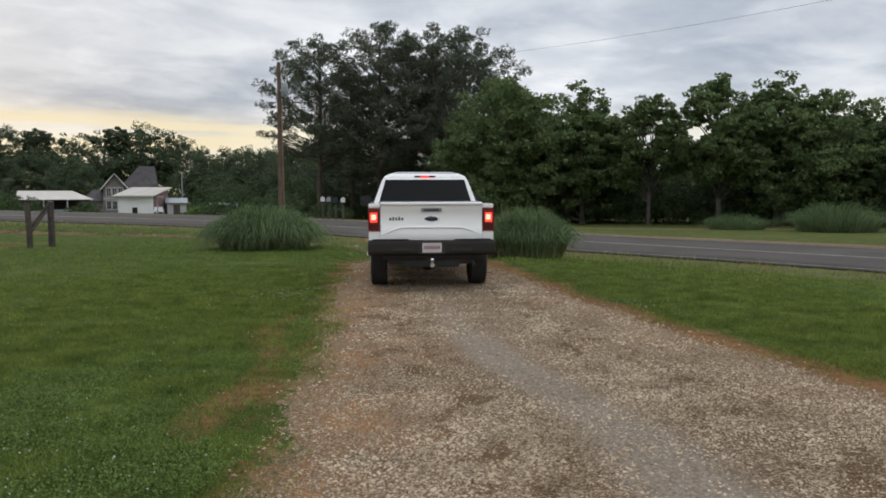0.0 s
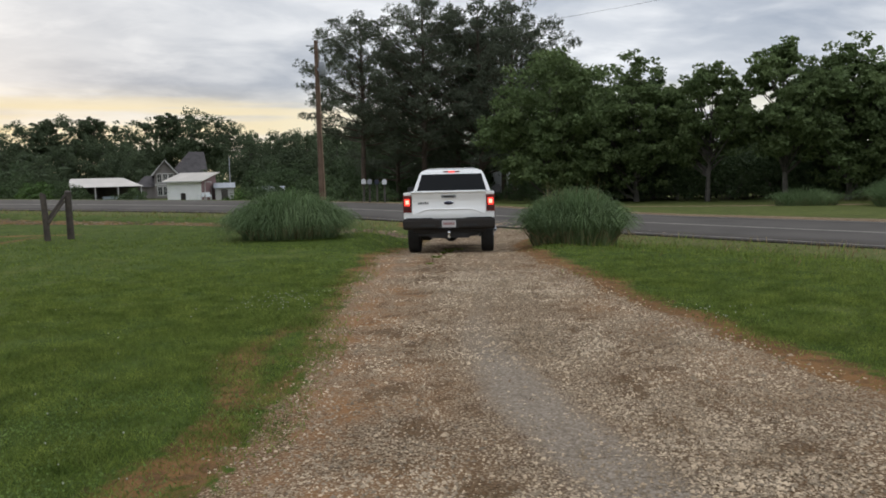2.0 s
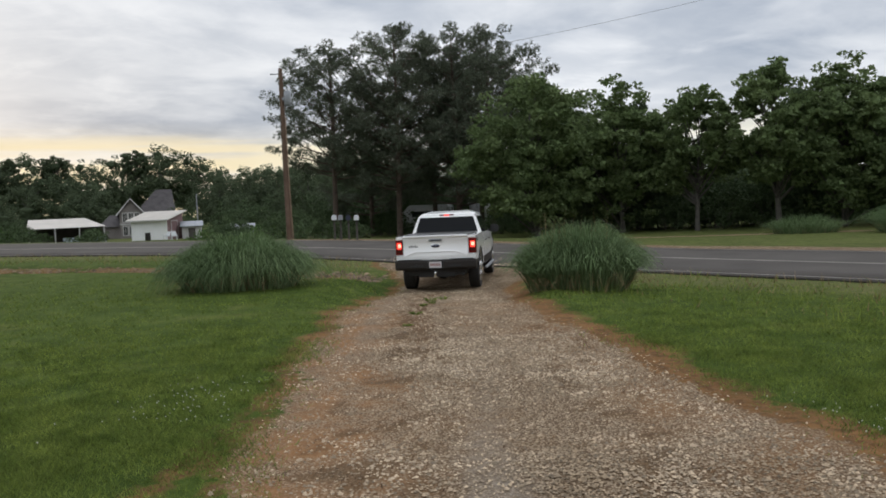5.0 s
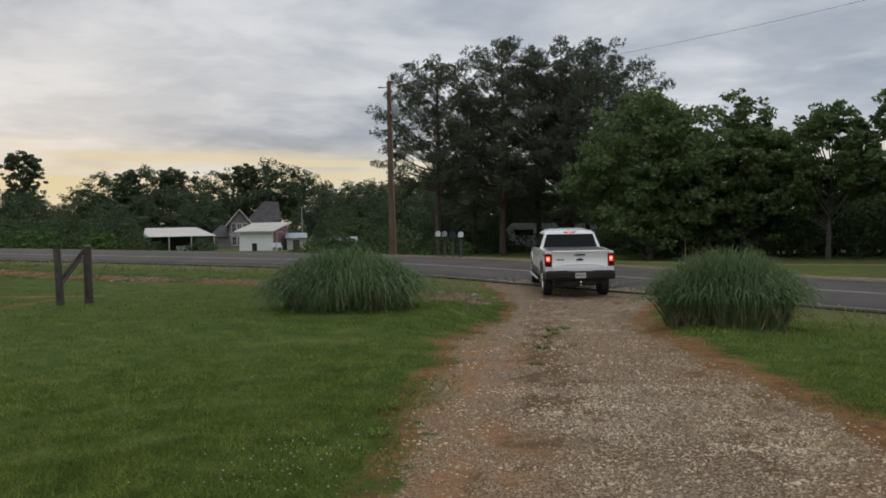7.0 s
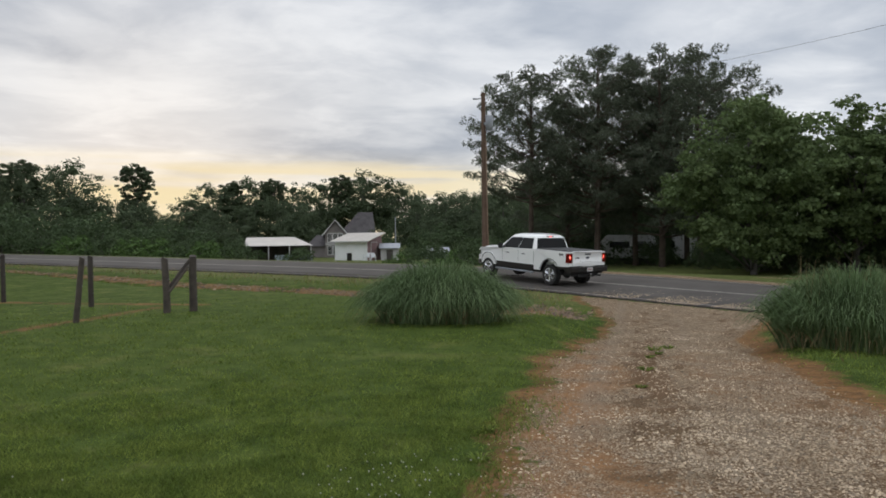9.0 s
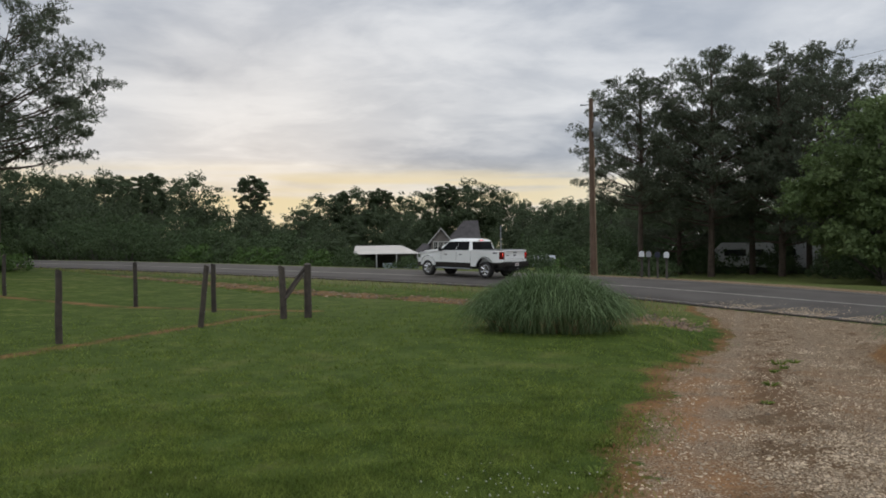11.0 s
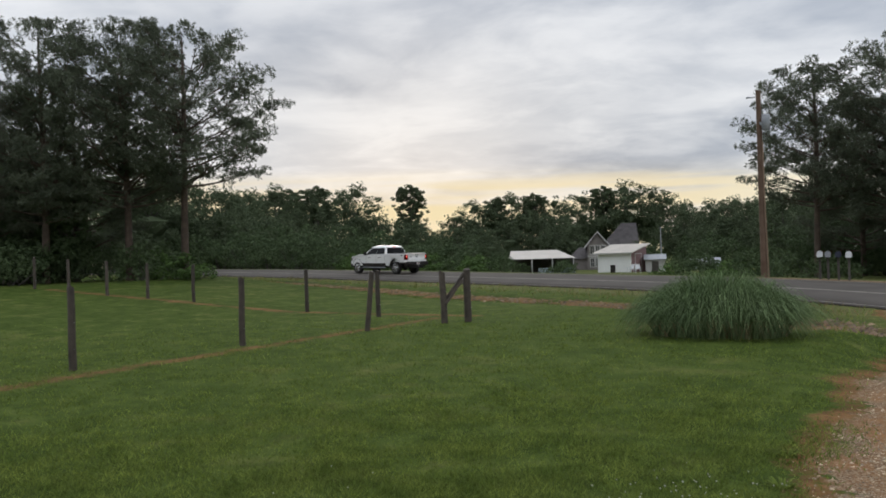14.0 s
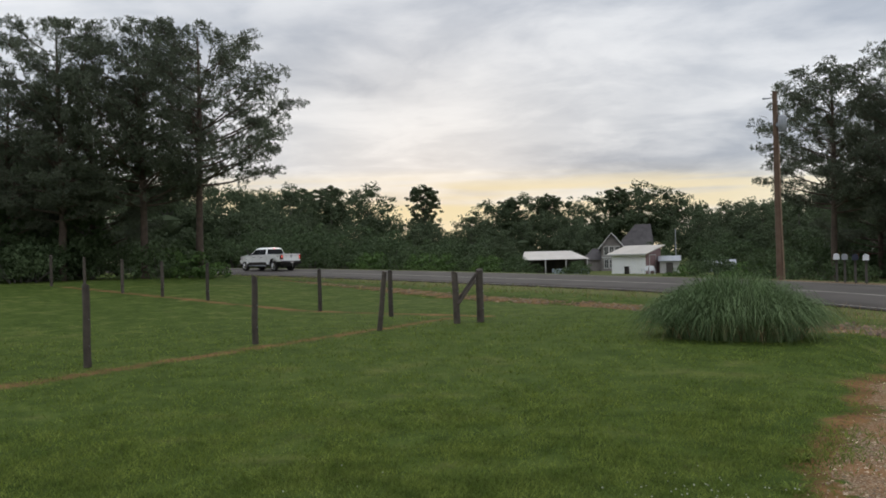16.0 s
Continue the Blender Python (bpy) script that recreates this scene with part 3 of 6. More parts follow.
tagged(new("road_grit", np_mesh("road_grit", grit, ((np.arange(len(mx)) * 5)[:, None, None] + tri[None]).reshape(-1, 3), [M["stone"]])), "pale grit strewn on the asphalt at the drive", "gravel", kind="stuff")


# ---------- pickup truck ----------
def arch(yc, r, n=10):
    """Points of a wheel arch from front to back, over the axle at yc."""
    return [(yc + r * math.cos(a), max(0.48 + r * math.sin(a), 0.0)) for a in (math.pi * k / n for k in range(n + 1))]


def build_wheel(name, parent, x, y, side):
    hub = new(name)
    hub.parent = parent
    hub.matrix_basis = pose(x, y, 0.42)
    bm = bmesh.new()
    prof = [(0.27, -0.125), (0.33, -0.145), (0.395, -0.14), (0.417, -0.115), (0.42, 0), (0.417, 0.115), (0.395, 0.14), (0.33, 0.14), (0.27, 0.125)]
    n = 32
    rings = [[bm.verts.new((w, r * math.cos(2 * math.pi * k / n), r * math.sin(2 * math.pi * k / n))) for k in range(n)] for r, w in prof]
    for r, s in zip(rings, rings[1:] + rings[:1]):
        for k in range(n):
            bm.faces.new((r[k], r[(k + 1) % n], s[(k + 1) % n], s[k]))
    bmesh.ops.recalc_face_normals(bm, faces=bm.faces[:])
    part("tyre", bm, M["rubber"], hub, "black rubber tyre", smooth=True)
    bm = bmesh.new()
    tube(bm, [(-0.11, 0, 0), (0.11, 0, 0)], [0.262, 0.262], 28)
    f = side * 0.06
    part("rim_barrel", bm, M["black"], hub, "dark rim barrel", smooth=True)
    bm = bmesh.new()
    for k in range(6):
        a = 2 * math.pi * k / 6
        for off in (-0.13, 0.13):
            c, s = math.cos(a + off), math.sin(a + off)
            p0 = (side * 0.118, 0.05 * math.cos(a), 0.05 * math.sin(a))
            p1 = (side * 0.122, 0.262 * c, 0.262 * s)
            tube(bm, [p0, p1], [0.030, 0.036], 5)
    for k in range(24):
        a0, a1 = 2 * math.pi * k / 24, 2 * math.pi * (k + 1) / 24
        tube(bm, [(side * 0.12, 0.262 * math.cos(a0), 0.262 * math.sin(a0)), (side * 0.12, 0.262 * math.cos(a1), 0.262 * math.sin(a1))], [0.02, 0.02], 5)
    part("spokes", bm, M["alloy"], hub, "polished alloy spokes", smooth=True)
    bm = bmesh.new()
    tube(bm, [(side * 0.09, 0, 0), (side * 0.14, 0, 0)], [0.06, 0.05], 12)
    part("hub_cap", bm, M["alloy"], hub, smooth=True)
    return hub


WHEELBASE = 3.98


def build_truck():
    """Origin on the ground under the rear axle, nose along +y."""
    t = thing("pickup_truck", pose(0.2, 13.3, 0), "white crew-cab pickup truck with dark lower trim", "truck")
    W = 0.985
    low = 0.56
    rear_arch = [(y, max(z, low if y > 0 else 0.71)) for y, z in arch(0, 0.57)]
    # bed, from the cab backwards round the rear arch
    bed = [(0.62, 1.395), (0.62, low)] + rear_arch + [(-1.07, 0.74), (-1.07, 1.385)]
    for s in (-1, 1):
        bm = prism(bmesh.new(), bed, s * 0.76, s * W)
        part("bed_side", bm, M["paint"], t, "white bed side")
    part("bed_floor", boxes((-0.76, 0.76, -1.1, 0.54, 0.72, 0.80), (-0.78, 0.78, 0.50, 0.54, 0.80, 1.36)), M["black"], t)
    bm = boxes((-0.83, 0.83, -1.14, 0.60, 1.385, 1.415))
    part("tonneau_cover", bm, M["cover"], t, "black soft bed cover", bevel=0.01)
    # tailgate with a pressed lower fold and a top lip
    tg = [(-1.12, 0.80), (-1.205, 0.80), (-1.225, 0.86), (-1.217, 1.00), (-1.195, 1.03), (-1.195, 1.27), (-1.225, 1.33), (-1.225, 1.39), (-1.19, 1.405), (-1.12, 1.405)]
    gate = part("tailgate", prism(bmesh.new(), tg, -0.80, 0.80), M["paint"], t, "white tailgate", smooth=True, bevel=0.006)
    handle = part("tailgate_handle", boxes((-0.165, 0.165, -1.232, -1.20, 1.258, 1.322)), M["steel"], gate, "grey handle recess", bevel=0.012)
    part("handle_grip", boxes((-0.12, 0.12, -1.238, -1.225, 1.272, 1.298)), M["black"], handle, "dark grip", bevel=0.004)
    part("top_lip", prism(bmesh.new(), [(-1.215, 1.345), (-1.262, 1.375), (-1.262, 1.40), (-1.20, 1.412)], -0.80, 0.80), M["paint"], gate, "white spoiler lip", bevel=0.004)
    # pressed fold lines
    bm = bmesh.new()
    tube(bm, [(-0.76, -1.222, 0.90), (-0.62, -1.222, 0.965), (-0.48, -1.220, 1.01), (0.48, -1.220, 1.01), (0.62, -1.222, 0.965), (0.76, -1.222, 0.90)], [0.008, 0.016, 0.018, 0.018, 0.016, 0.008], 6)
    part("fold_line", bm, M["paint"], gate, smooth=True)
    bm = bmesh.new()
    bmesh.ops.create_uvsphere(bm, u_segments=20, v_segments=8, radius=1, matrix=Matrix.LocRotScale((0, -1.20, 1.15), None, (0.115, 0.016, 0.047)))
    badge = part("oval_badge", bm, M["chrome"], gate, "chrome-rimmed oval badge", smooth=True)
    bm = bmesh.new()
    bmesh.ops.create_uvsphere(bm, u_segments=20, v_segments=8, radius=1, matrix=Matrix.LocRotScale((0, -1.206, 1.15), None, (0.103, 0.016, 0.037)))
    part("badge_face", bm, M["blue"], gate, "dark blue badge face", smooth=True)
    rows = [(-0.66 + 0.047 * k, -0.632 + 0.047 * k, -1.203, -1.193, 1.125, 1.165 + 0.012 * (k % 2)) for k in range(5)]
    part("model_badge", boxes(*rows), M["black"], gate, "small dark badge bars")
    # tail lamps: a red block round a deep bowl, added to hide the lit lamp at its bottom from the side
    for s in (-1, 1):
        def side_box(a, b, y0, y1, z0, z1):
            return (min(s * a, s * b), max(s * a, s * b), y0, y1, z0, z1)
        lamp = part("tail_lamp", boxes(side_box(0.815, 0.992, -1.20, -0.98, 0.955, 1.095), side_box(0.815, 0.992, -1.20, -0.98, 1.245, 1.315),
                                       side_box(0.815, 0.850, -1.20, -0.98, 1.095, 1.245), side_box(0.965, 0.992, -1.20, -0.98, 1.095, 1.245)), M["red_lens"], t, "red tail lamp")
        for z0, z1 in ((0.76, 0.95), (1.32, 1.385)):
            part("corner_post", boxes(side_box(0.80, 0.985, -1.185, -1.07, z0, z1)), M["paint"], t, "white bed corner", bevel=0.012)
        part("lamp_glow", boxes(side_box(0.85, 0.965, -1.125, -1.10, 1.095, 1.245)), M["lamp_on"], lamp, "lit red lamp")
        part("lamp_core", boxes(side_box(0.872, 0.945, -1.132, -1.12, 1.13, 1.215)), M["lamp_core"], lamp, "bright lamp core", bevel=0.004)
        part("reverse_lens", boxes(side_box(0.835, 0.975, -1.206, -1.18, 0.985, 1.065)), M["dark_lens"], lamp, "dark red lower lens", bevel=0.006)
    # rear bumper, plate, hitch
    bp = [(-1.0, 0.57), (-1.30, 0.58), (-1.36, 0.63), (-1.36, 0.78), (-1.32, 0.815), (-1.0, 0.815)]
    bumper = part("rear_bumper", prism(bmesh.new(), bp, -0.995, 0.995), M["cladding"], t, "dark grey rear bumper", smooth=True, bevel=0.015)
    part("plate_recess", boxes((-0.21, 0.21, -1.364, -1.34, 0.60, 0.80)), M["black"], bumper, "black plate recess", bevel=0.008)
    for s in (-1, 1):
        part("step_pad", boxes((min(s * 0.36, s * 0.93), max(s * 0.36, s * 0.93), -1.335, -1.12, 0.815, 0.832)), M["black"], bumper, "black step pad", bevel=0.005)
        part("bumper_vent", boxes((min(s * 0.30, s * 0.62), max(s * 0.30, s * 0.62), -1.366, -1.35, 0.645, 0.70)), M["black"], bumper, bevel=0.006)
    part("valance", prism(bmesh.new(), [(-1.02, 0.50), (-1.24, 0.52), (-1.28, 0.58), (-1.02, 0.58)], -0.78, 0.78), M["black"], t, "black lower valance", bevel=0.01)
    pl = part("number_plate", boxes((-0.15, 0.15, -1.372, -1.355, 0.625, 0.775)), M["plate"], bumper, "pale number plate")
    part("plate_bars", boxes(*[(-0.12 + 0.042 * k, -0.09 + 0.042 * k, -1.3755, -1.371, 0.675, 0.73) for k in range(6)]), M["ink"], pl, "unreadable plate bars")
    bm = bmesh.new()
    tube(bm, [(0, -1.2, 0.43), (0, -1.45, 0.43)], [0.035, 0.035], 8)
    bmesh.ops.create_uvsphere(bm, u_segments=10, v_segments=8, radius=0.035, matrix=Matrix.Translation((0, -1.43, 0.51)))
    tube(bm, [(0, -1.43, 0.43), (0, -1.43, 0.49)], [0.02, 0.02], 8)
    part("tow_hitch", bm, M["chrome"], t, "chrome ball hitch", smooth=True)
    bm = bmesh.new()
    tube(bm, [(-0.95, 0, 0.40), (0.95, 0, 0.40)], [0.05, 0.05], 8)
    bmesh.ops.create_uvsphere(bm, u_segments=12, v_segments=8, radius=0.17, matrix=Matrix.Translation((0, 0, 0.40)))
    part("rear_axle", bm, M["black"], t, "black rear axle", smooth=True)
    part("underbody", boxes((-0.70, 0.70, -1.1, 4.3, 0.42, 0.72), (-0.45, 0.45, -1.15, -0.6, 0.38, 0.55)), M["black"], t, bevel=0.02)
    bm = bmesh.new()
    tube(bm, [(0.62, -0.6, 0.43), (0.66, -1.30, 0.44)], [0.03, 0.03], 8)
    part("exhaust_pipe", bm, M["black"], t, "dark exhaust pipe", smooth=True)
    # cab body and front, lower half
    fr = [(y, max(z, low)) for y, z in arch(3.68, 0.575)]
    cab = [(0.64, low), (0.64, 1.375), (2.60, 1.315), (2.95, 1.325), (4.30, 1.235), (4.50, 1.17), (4.58, 1.02), (4.60, 0.60), (4.45, low)] + fr
    bm = prism(bmesh.new(), cab, -W, W)
    part("cab_body", bm, M["paint"], t, "white cab and bonnet", bevel=0.03)
    b = prism(bmesh.new(), [(2.95, 1.30), (2.95, 1.375), (3.6, 1.365), (4.25, 1.29), (4.42, 1.22), (4.42, 1.15), (2.95, 1.2)], -0.70, 0.70)
    part("bonnet_bulge", b, M["paint"], t, "raised white bonnet", smooth=True, bevel=0.04)
    for yc, r in ((0, 0.565), (3.68, 0.570)):
        ring = [(yc + r * math.cos(a), 0.48 + r * math.sin(a)) for a in (math.pi * (0.02 + 0.96 * k / 16) for k in range(17))]
        ring += [(yc + (r - 0.02) * math.cos(a), 0.48 + (r - 0.02) * math.sin(a)) for a in (math.pi * (0.98 - 0.96 * k / 16) for k in range(17))]
        part("wheel_well", prism(bmesh.new(), ring, -0.94, 0.94), M["black"], t, "black wheel well liner")
        # added black block, fills the arch gap so that it reads as deep shade
        part("inner_well", boxes((-0.70, 0.70, yc - 0.50, yc + 0.50, 0.62, 1.02)), M["black"], t, "black panel added to darken the wheel arch gap")
    # greenhouse
    r0 = [(-0.96, 0.60, 1.34), (0.96, 0.60, 1.34), (0.96, 2.98, 1.30), (-0.96, 2.98, 1.30)]
    r1 = [(-0.78, 0.74, 1.83), (0.78, 0.74, 1.83), (0.78, 2.30, 1.83), (-0.78, 2.30, 1.83)]
    r2 = [(-0.70, 0.80, 1.905), (0.70, 0.80, 1.905), (0.70, 2.12, 1.920), (-0.70, 2.12, 1.920)]
    r3 = [(-0.52, 1.10, 1.962), (0.52, 1.10, 1.962), (0.52, 1.85, 1.972), (-0.52, 1.85, 1.972)]
    part("cab_roof", loft(bmesh.new(), [r0, r1, r2, r3]), M["paint"], t, "white cab roof and pillars", smooth=True, bevel=0.03)

    def pane(name, a, b, c, d, label):
        """A pane on four corners, proud by a few millimetres."""
        a, b, c, d = map(Vector, (a, b, c, d))
        nrm = (b - a).cross(d - a).normalized()
        bm = bmesh.new()
        lo = [bm.verts.new(p - nrm * 0.01) for p in (a, b, c, d)]
        hi = [bm.verts.new(p + nrm * 0.007) for p in (a, b, c, d)]
        for i in range(4):
            bm.faces.new((lo[i], lo[(i + 1) % 4], hi[(i + 1) % 4], hi[i]))
        bm.faces.new(hi)
        bm.faces.new(lo[::-1])
        bmesh.ops.recalc_face_normals(bm, faces=bm.faces[:])
        return part(name, bm, M["glass"], t, label)

    def on(u, v, side=None):
        """A point of the greenhouse: side -1 or 1 (u along y), or the back (u along x)."""
        if side is None:
            y = 0.60 + 0.14 * v
            return (u * (0.96 - 0.18 * v), y, 1.34 + 0.49 * v)
        x = side * (0.96 - 0.18 * v)
        y0, y1 = 0.60 + 0.14 * v, 2.98 - 0.68 * v
        z0 = 1.34 + 0.49 * v
        z1 = 1.30 + 0.53 * v
        return (x, y0 + (y1 - y0) * u, z0 + (z1 - z0) * u)

    pane("rear_window", on(-0.90, 0.10), on(0.90, 0.10), on(0.92, 0.95), on(-0.92, 0.95), "dark rear window")
    for s in (-1, 1):
        q = [on(0.075, 0.07, s), on(0.465, 0.07, s), on(0.475, 0.94, s), on(0.085, 0.94, s)]
        pane("side_window", *(q if s > 0 else q[::-1]), "dark rear side window")
        q = [on(0.480, 0.07, s), on(0.92, 0.07, s), on(0.95, 0.92, s), on(0.490, 0.94, s)]
        pane("side_window", *(q if s > 0 else q[::-1]), "dark front side window")
        lower = [(0.64, 0.52), (0.64, 0.735), (3.08, 0.735), (3.08, 0.52)]
        part("lower_trim", prism(bmesh.new(), lower, s * 0.97, s * 0.998), M["cladding"], t, "dark grey lower side trim", bevel=0.006)
        for yc, ra in ((0, 0.57), (3.68, 0.575)):
            bm = bmesh.new()
            pts = [(s * 0.986, yc + ra * math.cos(a), 0.48 + ra * math.sin(a)) for a in (math.pi * (0.06 + 0.88 * k / 14) for k in range(15))]
            tube(bm, pts, [0.014] * 15, 6)
            # black colour on this ring stands in for the arch's shaded gap
            part("arch_moulding", bm, M["black"], t, "wheel arch ring blackened as the dark gap over the tyre", smooth=True)
        part("bed_trim", prism(bmesh.new(), [(-1.16, 0.69), (-1.16, 0.80), (-0.46, 0.78), (-0.43, 0.69)], s * 0.97, s * 0.994), M["cladding"], t, "dark grey bed trim", bevel=0.006)
        bm = bmesh.new()
        tube(bm, [(s * 1.02, 0.62, 0.42), (s * 1.05, 0.80, 0.44), (s * 1.05, 2.9, 0.44), (s * 1.02, 3.05, 0.42)], [0.038] * 4, 8)
        part("running_board", bm, M["steel"], t, "grey metal step bar", smooth=True)
        for y in (1.32, 2.36):
            part("door_handle", boxes((min(s * 0.97, s * 1.015), max(s * 0.97, s * 1.015), y - 0.11, y + 0.09, 1.12, 1.155)), M["black"], t, "dark door handle", bevel=0.01)
        for y in (0.66, 1.62, 2.68):
            part("door_seam", boxes((min(s * 0.97, s * 0.9875), max(s * 0.97, s * 0.9875), y, y + 0.012, 0.82, 1.29)), M["black"], t)
        bm = boxes((min(s * 1.02, s * 1.26), max(s * 1.02, s * 1.26), 2.58, 2.68, 1.30, 1.52))
        part("door_mirror", bm, M["black"], t, "black door mirror", bevel=0.03)
        part("mirror_arm", boxes((min(s * 0.95, s * 1.04), max(s * 0.95, s * 1.04), 2.60, 2.66, 1.32, 1.37)), M["black"], t)
        rows = [(min(s * 0.97, s * 0.99), max(s * 0.97, s * 0.99), -0.82 + 0.10 * k, -0.75 + 0.10 * k, 1.22, 1.30) for k in range(3)]
        part("side_badge", boxes(*rows), M["black"], t, "dark side badge bars")
        part("front_lamp", boxes((min(s * 0.62, s * 1.004), max(s * 0.62, s * 1.004), 4.30, 4.555, 0.92, 1.13)), M["chrome"], t, "clear headlamp", bevel=0.02)
    q = [(-0.80, 2.93, 1.30), (0.80, 2.93, 1.30), (0.70, 2.36, 1.80), (-0.70, 2.36, 1.80)]
    pane("windscreen", q[1], q[0], q[3], q[2], "dark windscreen")
    hl = part("high_brake_lamp", boxes((-0.20, 0.20, 0.755, 0.84, 1.838, 1.882)), M["red_lens"], t, "red high brake lamp", bevel=0.01)
    part("lamp_glow", boxes((-0.07, 0.07, 0.748, 0.78, 1.845, 1.875)), M["lamp_on"], hl, "lit red lamp")
    part("grille", boxes((-0.62, 0.62, 4.50, 4.62, 0.74, 1.12)), M["chrome"], t, "bright grille", bevel=0.02)
    b = prism(bmesh.new(), [(4.30, 0.46), (4.62, 0.48), (4.67, 0.58), (4.64, 0.70), (4.30, 0.70)], -1.0, 1.0)
    part("front_bumper", b, M["cladding"], t, "dark front bumper", bevel=0.02)
    for ob in t.children_recursive:  # the body rides high on its large wheels
        for v in ob.data.vertices:
            v.co.z = 0.4 + (v.co.z - 0.4) * 1.014 + 0.010
            if v.co.y < -0.52:  # short tail behind the rear wheels
                v.co.y = -0.52 + (v.co.y + 0.52) * 0.90
            v.co.x *= 1.015
            if v.co.y > 3.9:  # the nose narrows in a bow
                v.co.x *= 1 - 0.20 * ((v.co.y - 3.9) / 0.7) ** 1.6
            if v.co.y > 0.59:  # the long bed sets the cab further forward
                v.co.y += WHEELBASE - 3.68
    wheels = [build_wheel("wheel", t, s * 0.85, y, s) for y in (0, WHEELBASE) for s in (-1, 1)]
    return t, wheels


# ---------- plants ----------
def blades_mesh(name, roots, tips, width, droop, mat, rng, seg=4):
    """Arching tapered blades from root to tip, as strips."""
    n = len(roots)
    d = tips - roots
    side = np.stack([-d[:, 1], d[:, 0], np.zeros(n)], 1)
    ln = np.linalg.norm(side, axis=1, keepdims=True)
    a = rng.uniform(0, 2 * np.pi, n)
    rnd = np.stack([np.cos(a), np.sin(a), np.zeros(n)], 1)
    side = np.where(ln > 0.02, side / np.maximum(ln, 1e-6), rnd) * 0.7 + rnd * 0.5
    vs = np.zeros((n, (seg + 1) * 2, 3))
    for k in range(seg + 1):
        u = k / seg
        p = roots + d * u
        p[:, 2] += droop * (4 * u * (1 - u)) * 0.5
        w = width * (1 - u) ** 0.6 + 0.001
        vs[:, 2 * k] = p - side * (w / 2).reshape(-1, 1)
        vs[:, 2 * k + 1] = p + side * (w / 2).reshape(-1, 1)
    base = (np.arange(n) * (seg + 1) * 2)[:, None, None]
    q = np.array([[2 * k, 2 * k + 1, 2 * k + 3, 2 * k + 2] for k in range(seg)])[None]
    return np_mesh(name, vs.reshape(-1, 3), (base + q).reshape(-1, 4), [mat])


def arching_blades(name, root, mid, tip, width, mat, rng, seg=6):
    """Tapered blades along curves from root over mid to tip."""
    n = len(root)
    a = rng.uniform(0, 2 * np.pi, n)
    side = np.stack([np.cos(a), np.sin(a), np.zeros(n)], 1)
    vs = np.zeros((n, (seg + 1) * 2, 3))
    for k in range(seg + 1):
        u = k / seg
        p = root * (1 - u) ** 2 + mid * 2 * u * (1 - u) + tip * u * u
        w = (width * (1 - 0.85 * u) / 2).reshape(-1, 1)
        vs[:, 2 * k], vs[:, 2 * k + 1] = p - side * w, p + side * w
    base = (np.arange(n) * (seg + 1) * 2)[:, None, None]
    q = np.array([[2 * k, 2 * k + 1, 2 * k + 3, 2 * k + 2] for k in range(seg)])[None]
    return np_mesh(name, vs.reshape(-1, 3), (base + q).reshape(-1, 4), [mat])


def ornamental_grass(x, y, r, h, count, seed, label, plumes=0, cat="ornamental grass", upright=0.0):
    """A fountain of blades: r the half width, h the height of the dome."""
    rng = np.random.default_rng(seed)
    t = thing("ornamental_grass", pose(x, y, H(x, y)), label, cat, "ornamental grass clumps by the drive")

    def fan(n, lo, hi, tall, drop):
        a = rng.uniform(0, 2 * np.pi, n)
        q = np.sqrt(rng.uniform(0, 1, n))
        lobe = r * (1 + 0.08 * np.sin(3 * a + seed) + 0.05 * np.sin(8 * a + 2))
        root = np.stack([np.cos(a) * q * lobe * 0.74, np.sin(a) * q * lobe * 0.66, np.full(n, -0.04)], 1)
        b = a + rng.normal(0, 0.5, n)
        out = lobe * rng.uniform(lo, hi, n) * (0.35 + 0.65 * q)
        peak = h * tall * (1.0 - 0.42 * q ** 2) * rng.uniform(0.72, 1.12, n)
        way = np.stack([np.cos(b), np.sin(b), np.zeros(n)], 1)
        tip = root + way * out[:, None]
        tip[:, 2] = peak * (1 - drop * rng.uniform(0.2, 1.0, n) ** 0.7 * (0.3 + 0.9 * q ** 2))
        tip[:, 2] = np.maximum(tip[:, 2], 0.03)
        mid = root + way * (out * 0.42)[:, None]
        mid[:, 2] = peak * 1.45 - tip[:, 2] * 0.30
        return root, mid, tip, n

    root, mid, tip, n = fan(count, 0.26, 0.66, 1.0, 0.92 - upright)
    ob = new("blades", arching_blades("blades", root, mid, tip, rng.uniform(0.016, 0.032, n), M["reed"], rng))
    ob.parent = t
    root, mid, tip, n = fan(count // 10, 0.3, 0.7, 0.6, 1.0)
    tip[:, 2] *= 0.5
    ob = new("dry_blades", arching_blades("dry_blades", root, mid, tip, rng.uniform(0.010, 0.020, n), M["straw"], rng))
    ob.parent = t
    tagged(ob, "dry straw-coloured blades")
    if plumes:
        pr = np.stack([rng.uniform(-0.6, 0.6, plumes) * r, rng.uniform(-0.4, 0.4, plumes) * r, np.full(plumes, 0.3)], 1)
        pt = pr + np.stack([rng.normal(0, 0.12, plumes), rng.normal(0, 0.12, plumes), h * rng.uniform(0.65, 1.0, plumes)], 1)
        ob = new("seed_stalks", blades_mesh("seed_stalks", pr, pt, np.full(plumes, 0.009), np.zeros(plumes), M["straw"], rng))
        ob.parent = t
        tagged(ob, "tall dry seed stalks")
    return t


